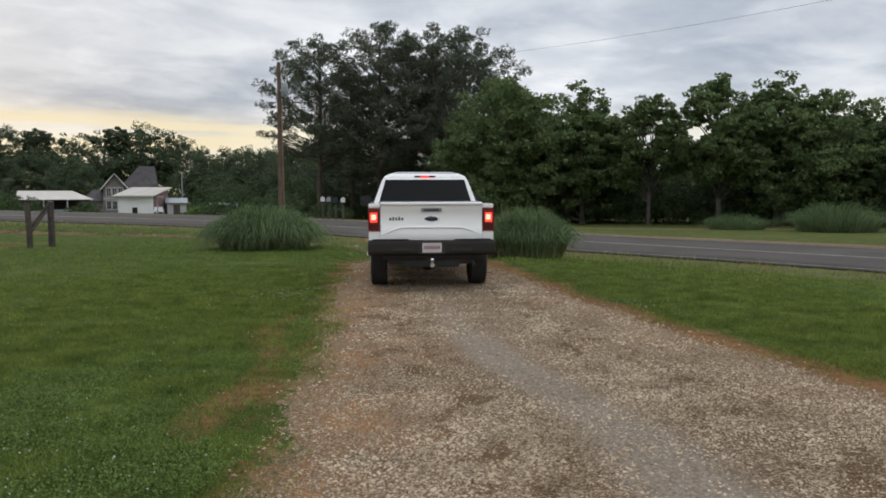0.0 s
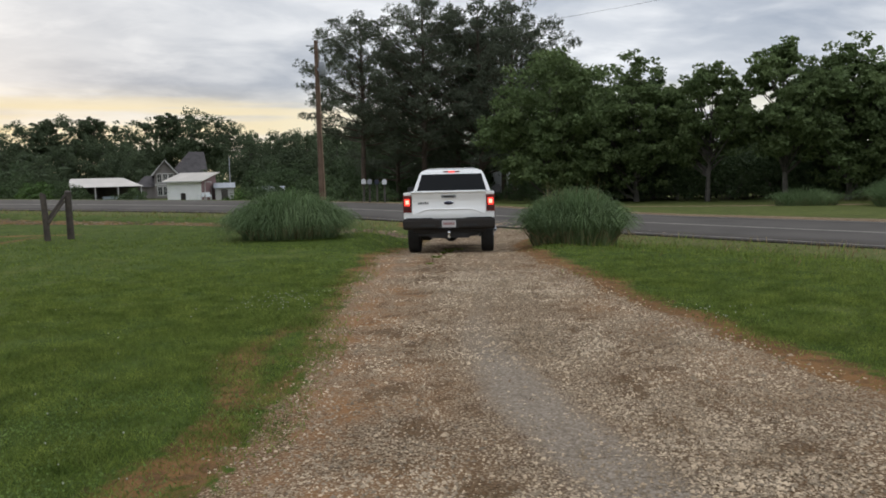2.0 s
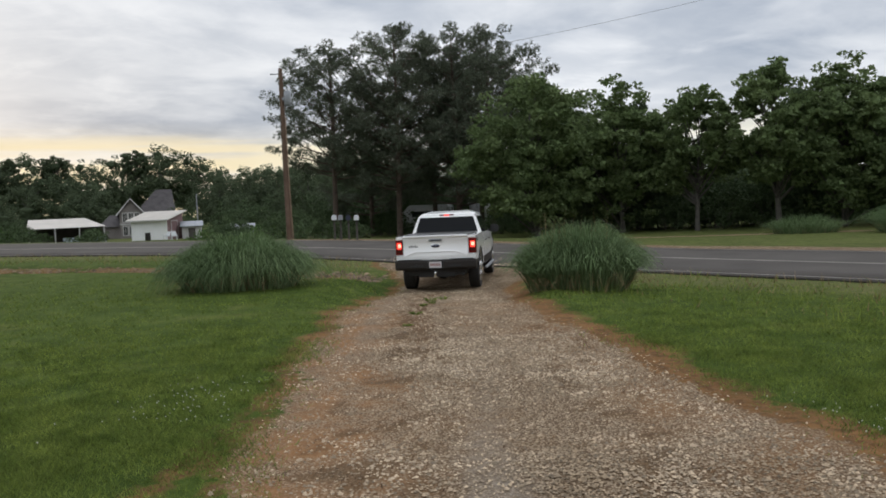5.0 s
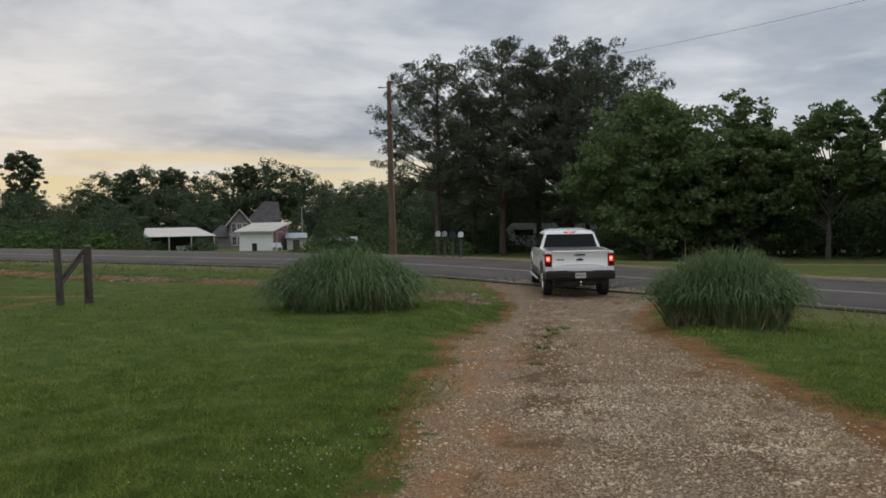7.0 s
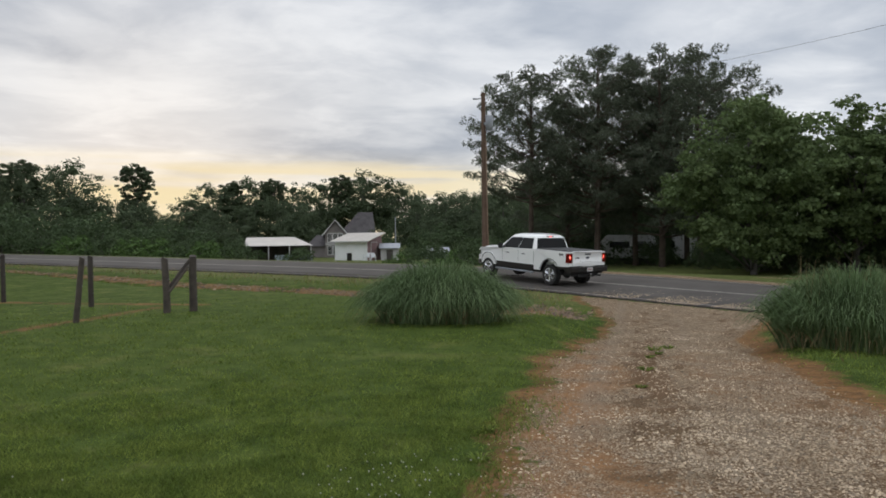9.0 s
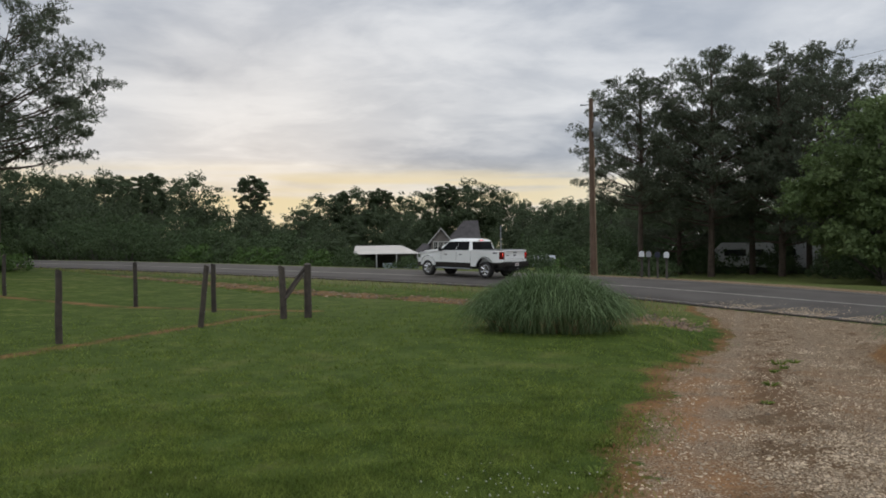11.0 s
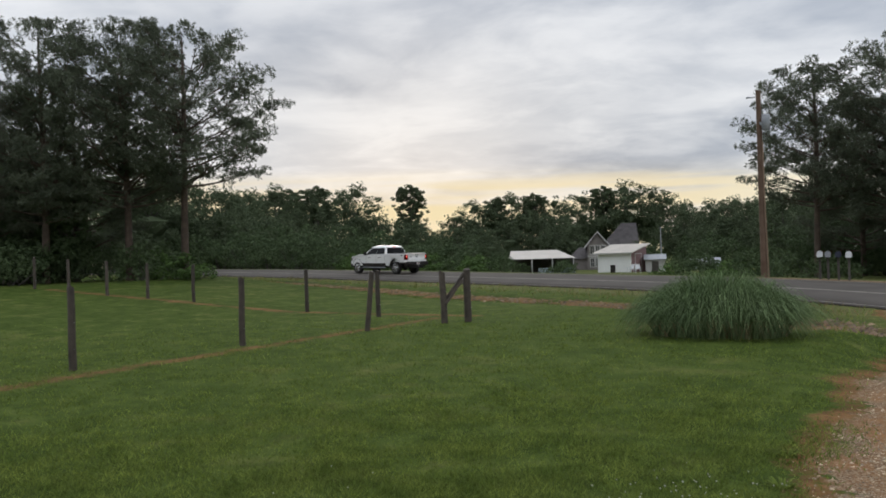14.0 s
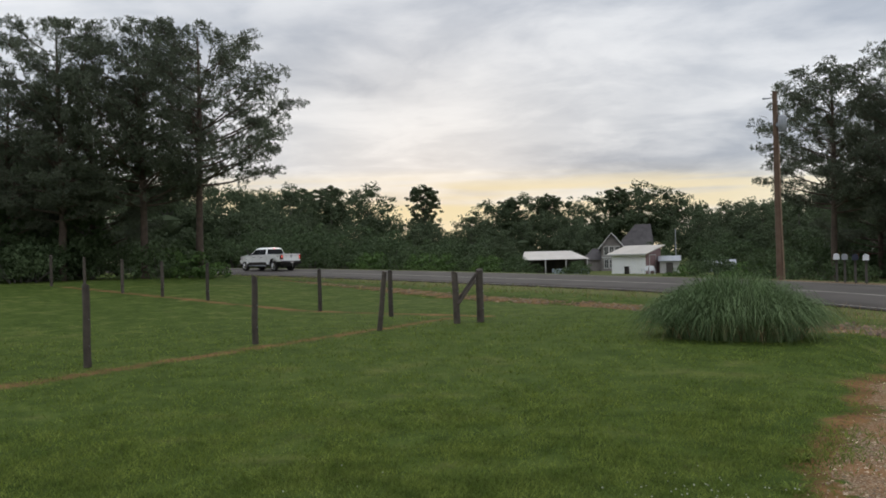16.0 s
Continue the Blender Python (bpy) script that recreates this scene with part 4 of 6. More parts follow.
def leaf_cloud(name, centres, radii, per, size, aspect, mat, rng, flat=0.75):
    """Leaves scattered through clumps, most of them near the clump's skin: each leaf a small kite, its own island."""
    n = len(centres) * per
    c = np.repeat(centres, per, 0)
    rad = np.repeat(radii, per)
    v = rng.normal(0, 1, (n, 3))
    v /= np.linalg.norm(v, axis=1, keepdims=True)
    rr = rng.uniform(0.15, 1, n) ** 0.5 * rad
    p = c + v * rr[:, None] * np.array([1, 1, flat])
    ax = rng.normal(0, 1, (n, 3)) * np.array([1, 1, 0.6]) + v * 0.5 + np.array([0, 0, -0.25])
    ax /= np.linalg.norm(ax, axis=1, keepdims=True)
    o = np.cross(ax, rng.normal(0, 1, (n, 3)))
    o /= np.linalg.norm(o, axis=1, keepdims=True) + 1e-9
    s = size * rng.uniform(0.6, 1.35, n)[:, None]
    vs = np.stack([p - ax * s * 0.5 + o * s * aspect * 0.5, p + ax * s * 0.5, p - ax * s * 0.5 - o * s * aspect * 0.5], 1).reshape(-1, 3)
    return np_mesh(name, vs, np.arange(n * 3).reshape(-1, 3), [mat])


def needle_tufts(name, pads, rng, tufts, needles, length, width):
    """Flat pads of pine tufts: each tuft a burst of thin needle bundles. pads: x, y, z, radius."""
    pads = np.asarray(pads, float)
    c = np.repeat(pads, tufts, 0)
    n = len(c)
    v = rng.normal(0, 1, (n, 3))
    v /= np.linalg.norm(v, axis=1, keepdims=True)
    q = rng.uniform(0.2, 1, n) ** 0.5
    at = c[:, :3] + v * (q * c[:, 3])[:, None] * np.array([1, 1, 0.50])
    way = v * np.array([1, 1, 0.5]) + np.array([0, 0, 0.55])
    at, way = np.repeat(at, needles, 0), np.repeat(way, needles, 0)
    n = len(at)
    ax = way * 0.55 + rng.normal(0, 0.62, (n, 3))
    ax /= np.linalg.norm(ax, axis=1, keepdims=True)
    o = np.cross(ax, rng.normal(0, 1, (n, 3)))
    o /= np.linalg.norm(o, axis=1, keepdims=True) + 1e-9
    ln = length * rng.uniform(0.65, 1.25, n)[:, None]
    root = at - ax * ln * 0.15
    tip = at + ax * ln * 0.85
    vs = np.stack([root, tip - o * width * 0.5, tip + o * width * 0.5], 1).reshape(-1, 3)
    return np_mesh(name, vs, np.arange(n * 3).reshape(-1, 3), [M["pine"]])


def branch(bm, a, b, r0, r1, bend, n=5):
    """A limb from a to b that rises in a bow; gives points along it."""
    a, b = Vector(a), Vector(b)
    m = a.lerp(b, 0.5) + Vector(bend)
    pts = [a * (1 - u) ** 2 + m * 2 * u * (1 - u) + b * u * u for u in (0, 0.25, 0.5, 0.75, 1)]
    tube(bm, pts, [r0 + (r1 - r0) * k / 4 for k in range(5)], n)
    return pts


def pine_tree(seed, h, spread, bare=0.2, limbs_n=48, tufts=20, needles=9):
    """A pine: straight trunk, limbs that rise in bows and fork, flat pads of needle tufts on their outer halves."""
    rng = np.random.default_rng(seed)
    t = thing("pine_tree", pose(0, 0, 0), "tall dark green pine tree with a rounded open crown", "tree", "pines beside the road")
    bm = bmesh.new()
    tube(bm, [(0.1 * math.sin(u * 5 + seed), 0.1 * math.cos(u * 4), h * u - (0.4 if u == 0 else 0)) for u in (0, 0.03, 0.3, 0.6, 0.85, 0.98)],
         [h * 0.019, h * 0.015, h * 0.0125, h * 0.0095, h * 0.005, 0.02], 10)
    pads = []
    lean = rng.uniform(0, 6.28)
    for i in range(limbs_n):
        u = (i + rng.uniform(0, 1)) / limbs_n
        zt = bare + (0.985 - bare) * u
        a = i * 2.399 + rng.uniform(-0.5, 0.5)
        lop = 1 + 0.12 * math.cos(a - lean) + 0.10 * math.sin(2 * a + 3 * u)
        R = spread * lop * math.sqrt(max(0.03, 1 - ((u - 0.42) / 0.66) ** 2)) * rng.uniform(0.80, 1.03)
        end = Vector((math.cos(a) * R, math.sin(a) * R, h * zt))
        start = Vector((0, 0, max(h * 0.10, h * zt - R * (0.22 + 0.60 * u))))
        pts = branch(bm, start, end, max(0.03, h * 0.0056 * (1 - 0.6 * u)), 0.02, (0, 0, -R * 0.10))
        forks = 6 if R > 0.55 * spread else 5
        for k in range(forks):
            w = 0.36 + 0.64 * (k + rng.uniform(0.2, 1)) / forks
            seg = min(3, int(w * 4))
            base = pts[seg].lerp(pts[seg + 1], w * 4 - seg)
            b = a + rng.choice((-1, 1)) * rng.uniform(0.2, 1.25)
            tip = base + Vector((math.cos(b), math.sin(b), rng.uniform(0.10, 0.55))) * (R * 0.26 * rng.uniform(0.4, 1.2) + 0.15)
            tube(bm, [base, tip], [0.03, 0.012], 3)
            pads.append((*tip, rng.uniform(0.52, 0.92) * (0.75 + 0.05 * spread)))
        pads.append((*end, rng.uniform(0.5, 0.75)))
    for k in range(6):
        pads.append((rng.normal(0, 0.5), rng.normal(0, 0.5), h * 0.985 + rng.normal(0, 0.25), 0.6))
    part("trunk", bm, M["bark"], t, "brown scaly trunk with bowed limbs", smooth=True)
    ob = new("crown", needle_tufts("crown", pads, rng, tufts, needles, 0.27, 0.054))
    ob.parent = t
    tagged(ob, "dark green needle tufts")
    return t


def broad_tree(seed, h, spread, mat, per=34, low=0.20, clumps=300, size=0.26, label="leafy green broadleaf tree", name="broadleaf_tree", fill=0.12, dense=False):
    """Trunk, bowed limbs, and a lobed crown of leaf clumps round them."""
    rng = np.random.default_rng(seed)
    t = thing(name, pose(0, 0, 0), label, "tree", "broadleaf trees beyond the road")
    bm = bmesh.new()
    tube(bm, [(0.15 * math.sin(3 * u + seed), 0.15 * math.cos(2 * u + seed), h * u * 0.9 - (0.4 if u == 0 else 0)) for u in (0, 0.04, 0.25, 0.5, 0.75, 1.0)],
         [h * 0.024, h * 0.018, h * 0.014, h * 0.009, h * 0.005, 0.02], 8)
    mid, half = h * (1 + low) / 2, h * (1 - low) / 2
    # lobes: each the head of one limb
    heads = []
    for i in range(26 if dense else 44):
        v = rng.normal(0, 1, 3)
        v /= np.linalg.norm(v)
        q = rng.uniform(0.50, 0.88) if dense else rng.uniform(0.42, 0.90)
        c = np.array([v[0] * spread * q, v[1] * spread * q, mid + v[2] * half * min(q + 0.04, 0.90)])
        heads.append((c, spread * (rng.uniform(0.20, 0.34) if dense else rng.uniform(0.15, 0.28))))
        branch(bm, (0, 0, max(h * low * 0.7, c[2] - np.hypot(c[0], c[1]) * 0.8 - 0.5)), c, h * 0.0065, 0.02, (0, 0, -0.2), 4)
    heads.append((np.array([0, 0, h * 0.93]), spread * 0.24))
    if dense:  # the thick inner foliage of a far crown, uneven all over
        core = bmesh.new()
        for c, r in heads + [(np.array([0, 0, mid]), min(spread, half) * 0.72), (np.array([0, 0, mid - half * 0.35]), min(spread, half) * 0.66)]:
            got = bmesh.ops.create_icosphere(core, subdivisions=1, radius=1)["verts"]
            deep = 0.50 if abs(c[0]) + abs(c[1]) < 0.01 else 0.26
            for v in got:
                d = v.co * (r * (deep + 0.40 * noise.noise(v.co * 2.1 + Vector(c))))
                v.co = Vector(c * np.array([0.93, 0.93, 0.97])) + Vector((d.x, d.y, d.z * 0.85))
        part("inner_foliage", core, mat, t, "dense inner foliage")
    part("trunk", bm, M["bark_grey"], t, "grey-brown trunk with limbs", smooth=True)
    cs, rs = [], []
    for i in range(clumps):
        c, r = heads[i % len(heads)]
        v = rng.normal(0, 1, 3)
        v /= np.linalg.norm(v)
        if rng.uniform() < fill:
            q = rng.uniform(0.05, 0.95) ** 0.6
            cs.append(np.array([v[0] * spread * q, v[1] * spread * q, mid + v[2] * half * q]))
            rs.append(spread * rng.uniform(0.10, 0.16))
            continue
        cs.append(c + v * r * (rng.uniform(0.65, 1.2) if dense else rng.uniform(0.30, 1.15)) * np.array([1, 1, 0.70]))
        rs.append(r * (rng.uniform(0.40, 0.70) if dense else rng.uniform(0.34, 0.62)))
    ob = new("crown", leaf_cloud("crown", np.array(cs), np.array(rs), per, size, 0.85, mat, rng, 0.6))
    ob.parent = t
    tagged(ob, "crown of many small leaves")
    return t


def bush(seed, r, h, mat, clumps=52, per=30, size=0.17, label="low leafy green bush", name="bush"):
    rng = np.random.default_rng(seed)
    t = thing(name, pose(0, 0, 0), label, "bush", "bushes beyond the road")
    cs, rs = [], []
    bm = bmesh.new()
    for i in range(clumps):
        a, rr = rng.uniform(0, 6.28), math.sqrt(rng.uniform(0, 1))
        z = h * rng.uniform(0.15, 1.0) * (1 - 0.6 * rr * rr)
        cs.append((math.cos(a) * rr * r, math.sin(a) * rr * r, z))
        rs.append(r * rng.uniform(0.16, 0.30))
        if i % 6 == 0:
            tube(bm, [(cs[-1][0] * 0.3, cs[-1][1] * 0.3, -0.1), (cs[-1][0] * 0.7, cs[-1][1] * 0.7, z * 0.5), cs[-1]], [0.03, 0.02, 0.01], 5)
    part("stem", bm, M["bark_grey"], t)
    ob = new("leaves", leaf_cloud("leaves", np.array(cs), np.array(rs), per, size, 0.8, mat, rng, 0.7))
    ob.parent = t
    return t


placed = set()


def place(src, x, y, turn=0.0, scale=1.0, label="", tall=1.0):
    """The first call sets the thing itself, later ones a copy."""
    m = pose(x, y, H(x, y) - 0.05, 0, 0, turn)
    ob = copy_thing(src, m) if src in placed else src
    placed.add(src)
    ob.matrix_basis = m @ Matrix.Diagonal((scale, scale, scale * tall, 1))
    if label:
        tagged(ob, label)
    return ob


truck, wheels = build_truck()

ornamental_grass(-4.4, 22.2, 1.58, 1.30, 5600, 3, "large dome of arching green ornamental grass on the lawn")
ornamental_grass(2.95, 20.1, 1.26, 1.32, 4800, 5, "clump of arching green ornamental grass with dry stalks", 60, upright=0.42)
ornamental_grass(22.6, 40.2, 2.6, 1.7, 2200, 8, "clump of tall green grass across the road", upright=0.3)
ornamental_grass(18.6, 43.8, 2.0, 1.0, 1300, 9, "clump of tall green grass across the road", upright=0.3)

# pines across the road, by the pole
P = [pine_tree(s, h, w, b) for s, h, w, b in ((11, 17.5, 5.2, 0.36), (12, 18.0, 5.2, 0.26), (13, 17.4, 5.4, 0.18))]
for i, x, y, tn, s in ((0, -8.3, 66.5, 20, 0.88), (1, -3.2, 67.5, 80, 0.94), (2, 1.6, 68.5, 10, 0.97), (1, 4.4, 68.0, 200, 0.90), (0, -0.4, 73.5, 140, 0.94), (2, 9.2, 72, 260, 0.56), (2, -6, 73.5, 160, 0.80), (0, 3.8, 74, 300, 0.90)):
    place(P[i], x, y, tn, s)
# pines on the lawn's side, by the fence
Q = [pine_tree(s, h, w, b, n) for s, h, w, b, n in ((14, 17.5, 5.9, 0.40, 46), (15, 17.6, 5.5, 0.32, 46))]
for x, y, tn, s, i in ((-36.5, 34.4, 150, 0.82, 0), (-38.7, 32.2, 300, 0.81, 1)):
    place(Q[i], x, y, tn, s)
for i, x, y, tn, s in ((1, -41.0, 28.8, 40, 0.79), (1, -43.8, 27.4, 220, 0.62), (2, -42.6, 31.5, 100, 0.70), (0, -45, 25, 30, 0.5)):
    place(P[i], x, y, tn, s)

B = [broad_tree(21, 10.6, 5.2, M["leaf"], low=0.04, clumps=800, per=42, size=0.24, fill=0.28), broad_tree(22, 9.6, 3.7, M["leaf"], low=0.03, clumps=560, per=40, size=0.22, fill=0.28), broad_tree(23, 9.9, 4.0, M["leaf_dark"], low=0.02, clumps=560, per=40, size=0.22, fill=0.28),
     broad_tree(24, 9.0, 3.7, M["leaf"], low=0.24, clumps=500, per=40, size=0.22, fill=0.08, label="open-crowned green broadleaf tree")]
D = [broad_tree(31, 14, 6.4, M["leaf_far"], per=31, clumps=330, size=0.30, low=0.06, fill=0.15, dense=True, label="tall green tree in the distance"),
     broad_tree(32, 12.5, 6.2, M["leaf_far"], per=31, clumps=330, size=0.30, low=-0.05, fill=0.15, dense=True, label="rounded green tree in the distance"),
     broad_tree(33, 15, 3.6, M["leaf_far"], per=44, clumps=300, size=0.27, low=0.40, fill=0.12, label="tall open-crowned tree in the distance")]
for i, x, y, tn, s in ((0, 6.2, 54.3, 0, 1.0), (1, 12.0, 55.5, 40, 1.08), (2, 9.4, 60.0, 90, 1.0), (3, 16.4, 53.0, 0, 1.02), (3, 20.2, 50.4, 120, 1.12), (1, 23.8, 49.5, 200, 1.04),
                       (0, 27.0, 48.6, 90, 0.84), (2, 29.6, 46.8, 10, 0.74), (1, 32.0, 45.5, 300, 0.85), (2, 14.2, 60, 170, 0.95), (2, 24.5, 56.5, 30, 0.95), (2, 29.5, 54, 60, 0.9), (0, 35, 50, 15, 0.8), (2, 38, 45, 15, 0.8), (1, 36.5, 40.5, 130, 0.75)):
    place(B[i], x, y, tn, s)
for x, y, tn, s in ((-45.5, 30.5, 0, 0.62), (-41.6, 30.4, 120, 0.46), (-47.5, 26.5, 200, 0.6), (-43.2, 26.6, 50, 0.42)):
    place(B[2], x, y, tn, s)
rng = random.Random(7)
# woods past the lawn's far corner
for k, (x, y, s) in enumerate(((-60, 38, 0.8), (-57, 33, 0.75), (-66, 41, 0.85), (-53, 29, 0.7), (-52, 24.5, 0.75), (-62, 29, 0.8), (-70, 36, 0.9), (-49, 21, 0.7))):
    place(D[k % 2], x, y, rng.uniform(0, 360), s)
# woods behind the pines and the broadleaf row
for k in range(24):
    x = -13 + k * 2.85 + rng.uniform(-1, 1)
    y = 84 - 0.45 * max(0, x) + rng.uniform(-3, 9)
    place(D[k % 2], x, y, rng.uniform(0, 360), rng.uniform(0.5, 0.70) * (0.78 if x > 14 else 1.0))
# skyline behind the house, and left along the road
for x, y, h, i in ((-86, 148, 13.6, 0), (-92, 136, 9.6, 1), (-68, 118, 7.2, 1), (-63.5, 115, 6.8, 1), (-86, 126, 9.4, 0), (-89.5, 131, 9.0, 1), (-82, 151, 14.6, 2), (-79, 152, 14.8, 0), (-75, 154, 15.0, 2), (-71, 156, 13.8, 1), (-65.5, 158, 14.4, 1), (-60, 157, 15.6, 2), (-55.5, 157, 15.8, 0), (-50.5, 159, 14.4, 0), (-46, 165, 12, 1), (-42, 170, 12, 0), (-37.5, 172, 12.4, 0), (-33, 172, 12, 1),
                   (-29, 170, 12.6, 0), (-24, 165, 13, 1), (-19, 160, 13, 0), (-14, 150, 13, 1), (-88, 144, 11, 1), (-94.5, 136, 17.2, 2), (-97, 121.5, 16.2, 0), (-96.7, 110, 15.6, 2), (-95, 108, 13, 0), (-93, 99.5, 14, 2), (-90, 93, 13.5, 0), (-89, 87, 12.2, 0), (-84, 80, 11, 1), (-80, 74, 10.6, 1), (-77, 68, 10, 1), (-74, 62, 10, 0), (-72, 57.5, 9, 1),
                   (-82, 62, 12, 0), (-100, 100, 13, 1), (-101, 128, 9.5, 1), (-101, 140, 8.5, 1), (-96, 150, 8.5, 1), (-110, 118, 13, 0), (-60, 136, 9, 1), (-66, 140, 9.5, 1), (-72, 138, 9, 1), (-56, 132, 7.5, 1), (-99, 66, 10, 1), (-105, 64, 10, 1), (-94, 68, 9, 1), (-110, 70, 10, 1), (-90, 66, 8, 1), (-115, 62, 11, 1), (-120, 66, 11, 0), (-36, 130, 9, 1), (-33.5, 140, 9.5, 1), (-28, 138, 10, 1), (-23, 132, 10, 1), (-18, 126, 9.5, 1), (-13.5, 118, 9.5, 1), (-78, 128, 8, 1), (-84, 118, 8, 1), (-88, 106, 8, 1)):
    place(D[i], x, y, rng.uniform(0, 360), 1.07 * h / (14, 12.5, 15)[i], label="" if h < 15.7 else "tall tree rising over the far tree line")
S = [bush(41, 1.9, 2.3, M["leaf_dark"]), bush(42, 1.6, 1.5, M["leaf_pale"], label="low pale green shrub"), bush(43, 2.2, 3.4, M["leaf_dark"], 84, label="tall dark green shrub")]
for x, y, i, s in ((-62, 62, 2, 1.3), (-58, 61.5, 2, 1.2), (-54, 61, 2, 1.2), (-50, 61, 0, 1.2), (-47.5, 62, 1, 1.1), (-45, 60.5, 1, 1.2), (-42, 60.0, 0, 1.0), (-39, 59.5, 1, 1.1), (-36.5, 59, 1, 1.1), (-34, 58.6, 0, 0.75), (-31.5, 58, 1, 1.0), (-29, 57.6, 0, 0.65),
                   (-66, 61.5, 0, 1.6), (-70, 61, 2, 1.5), (-75, 61, 0, 1.8), (-80, 62, 2, 1.6), (-85, 63, 2, 1.6), (-48, 66, 2, 1.4), (-52, 68, 2, 1.6), (-57, 68, 2, 1.7), (-62, 68, 2, 1.8), (-67, 67, 2, 1.8), (-45, 70, 2, 1.2), (-26.5, 62, 0, 0.7), (-14.2, 58, 0, 1.0), (-17, 60, 1, 0.9), (-12, 56, 1, 0.9),
                   (-9.6, 54.5, 0, 1.0), (-11.5, 61, 2, 0.8), (-6.8, 60, 0, 0.9), (-37.5, 32.6, 0, 1.1), (-35.8, 33.6, 1, 1.0), (-41.5, 30.2, 2, 0.9), (-43, 28.6, 0, 1.3), (-39.6, 34.5, 1, 1.2), (-45.5, 29, 2, 1.0), (-41.2, 27.6, 2, 0.8), (-44.5, 25.5, 2, 1.0), (-46.5, 31.5, 2, 1.1), (-40.3, 26.2, 0, 1.0), (-48, 28, 2, 1.2), (-42.2, 33.2, 2, 0.9), (-47, 24, 2, 1.0), (-43.8, 30, 2, 1.0),
                   (8, 60.5, 2, 1.0), (12, 62, 2, 1.1), (16, 60, 2, 1.2), (20, 57, 2, 1.2), (24, 55, 2, 1.2), (28, 52, 2, 1.2), (32, 50, 2, 1.3), (27, 47.5, 0, 1.0), (31, 44, 0, 1.1), (35, 43, 2, 1.1), (4.6, 64, 2, 0.7), (-2, 80, 2, 1.3), (4, 79, 2, 1.4), (-7, 78, 2, 1.2), (9, 74, 2, 1.2), (-10, 74, 2, 1.1), (-4.6, 73, 2, 0.8), (-2.4, 73, 0, 0.5), (1.6, 72.6, 2, 0.75), (6.6, 72.4, 2, 0.9), (-25.2, 100, 0, 1.0), (-28, 101.5, 0, 0.8), (-41.5, 96, 0, 0.9), (-49.5, 93, 2, 1.0), (-46.5, 93.5, 0, 0.7), (-38.5, 119, 2, 1.5)):
    place(S[i], x, y, rng.uniform(0, 360), s)
# dark shrubs added beneath the broadleaf row: they hide trunks and stand in for shade
for x, y, s in ((9.2, 56.6, 0.9), (12.4, 57.6, 1.0), (15.2, 56.0, 0.9), (18.2, 55.2, 1.1), (21.6, 53.6, 1.0), (24.6, 52.2, 1.0), (27.8, 51.0, 1.1), (30.6, 48.8, 1.0), (33.6, 47.4, 1.1), (6.8, 58.6, 0.8)):
    place(S[2], x, y, rng.uniform(0, 360), s)
# undergrowth along the wood's edge
for k in range(30):
    x = -12 + k * 1.8
    place(S[2], x, 66 - 0.40 * max(0, x - 6) + (12 if x < 7 else 0) + rng.uniform(-1.5, 1.5), rng.uniform(0, 360), rng.uniform(0.9, 1.4))
for k in range(22):
    u = k / 21
    if -54 < -26 - 62 * u < -29:
        continue
    place(S[2], -26 - 62 * u + rng.uniform(-1, 1), 118 - 48 * u + rng.uniform(-3, 3), rng.uniform(0, 360), rng.uniform(1.2, 1.9))


# ---------- fence posts ----------
def fence_post(x, y, h, r, lean=(0, 0), label="weathered round wooden fence post"):
    t = thing("fence_post", pose(x, y, H(x, y), lean[0], lean[1], 0), label, "fence post", "fence posts on the lawn")
    bm = bmesh.new()
    q = random.Random(int(x * 100 + y))
    tube(bm, [(q.uniform(-0.008, 0.008), q.uniform(-0.008, 0.008), z) for z in (-0.2, 0.0, h * 0.35, h * 0.7, h - 0.02, h)], [r * 1.05, r * 1.04, r, r * 0.97, r * 0.95, r * 0.85], 12)
    part("post", bm, M["post"], t, smooth=True)
    for z in (0.35, 0.8):
        bm = bmesh.new()
        tube(bm, [(r * 0.9, 0, z), (r * 1.1, 0, z + 0.02)], [0.006, 0.006], 5)
        part("staple", bm, M["steel"], t)
    return t


for x, y, h, r, ln in ((-12.91, 13.74, 1.42, 0.064, (0, 0)), (-12.81, 17.35, 1.42, 0.064, (0, 1)), (-12.10, 20.55, 1.42, 0.062, (0, 8)), (-14.5, 24.0, 1.36, 0.07, (0, 0)), (-18.3, 25.0, 1.4, 0.065, (0, 0)),
                       (-24.3, 25.2, 1.4, 0.065, (0, 0)), (-26.8, 25.0, 1.38, 0.065, (1, 0)), (-29.2, 24.8, 1.4, 0.065, (0, 0)), (-32.0, 24.8, 1.38, 0.065, (0, 1)), (-34.7, 24.8, 1.4, 0.065, (0, 0)), (-12.9, 10.4, 1.42, 0.064, (1, 0))):
    fence_post(x, y, h, r, ln)
pa = fence_post(-10.95, 23.25, 1.36, 0.095, (0, 0), "thick weathered wooden corner post")
pb = fence_post(-11.35, 22.75, 1.32, 0.085, (0, -2), "weathered wooden brace post")
brace = thing("fence_brace", pose(0, 0, 0), "slanting weathered wooden brace between two posts", "fence brace")
bm = bmesh.new()
za, zb = H(-10.95, 23.25), H(-11.35, 22.75)
tube(bm, [(-11.30, 22.78, zb + 0.62), (-11.0, 23.2, za + 1.26)], [0.045, 0.045], 8)
part("rail", bm, M["post"], brace, smooth=True)
bm = bmesh.new()
tube(bm, [(-11.26, 22.70, zb + 0.50), (-10.98, 23.08, za + 1.10)], [0.035, 0.035], 8)
part("rail", bm, M["post"], brace, smooth=True)


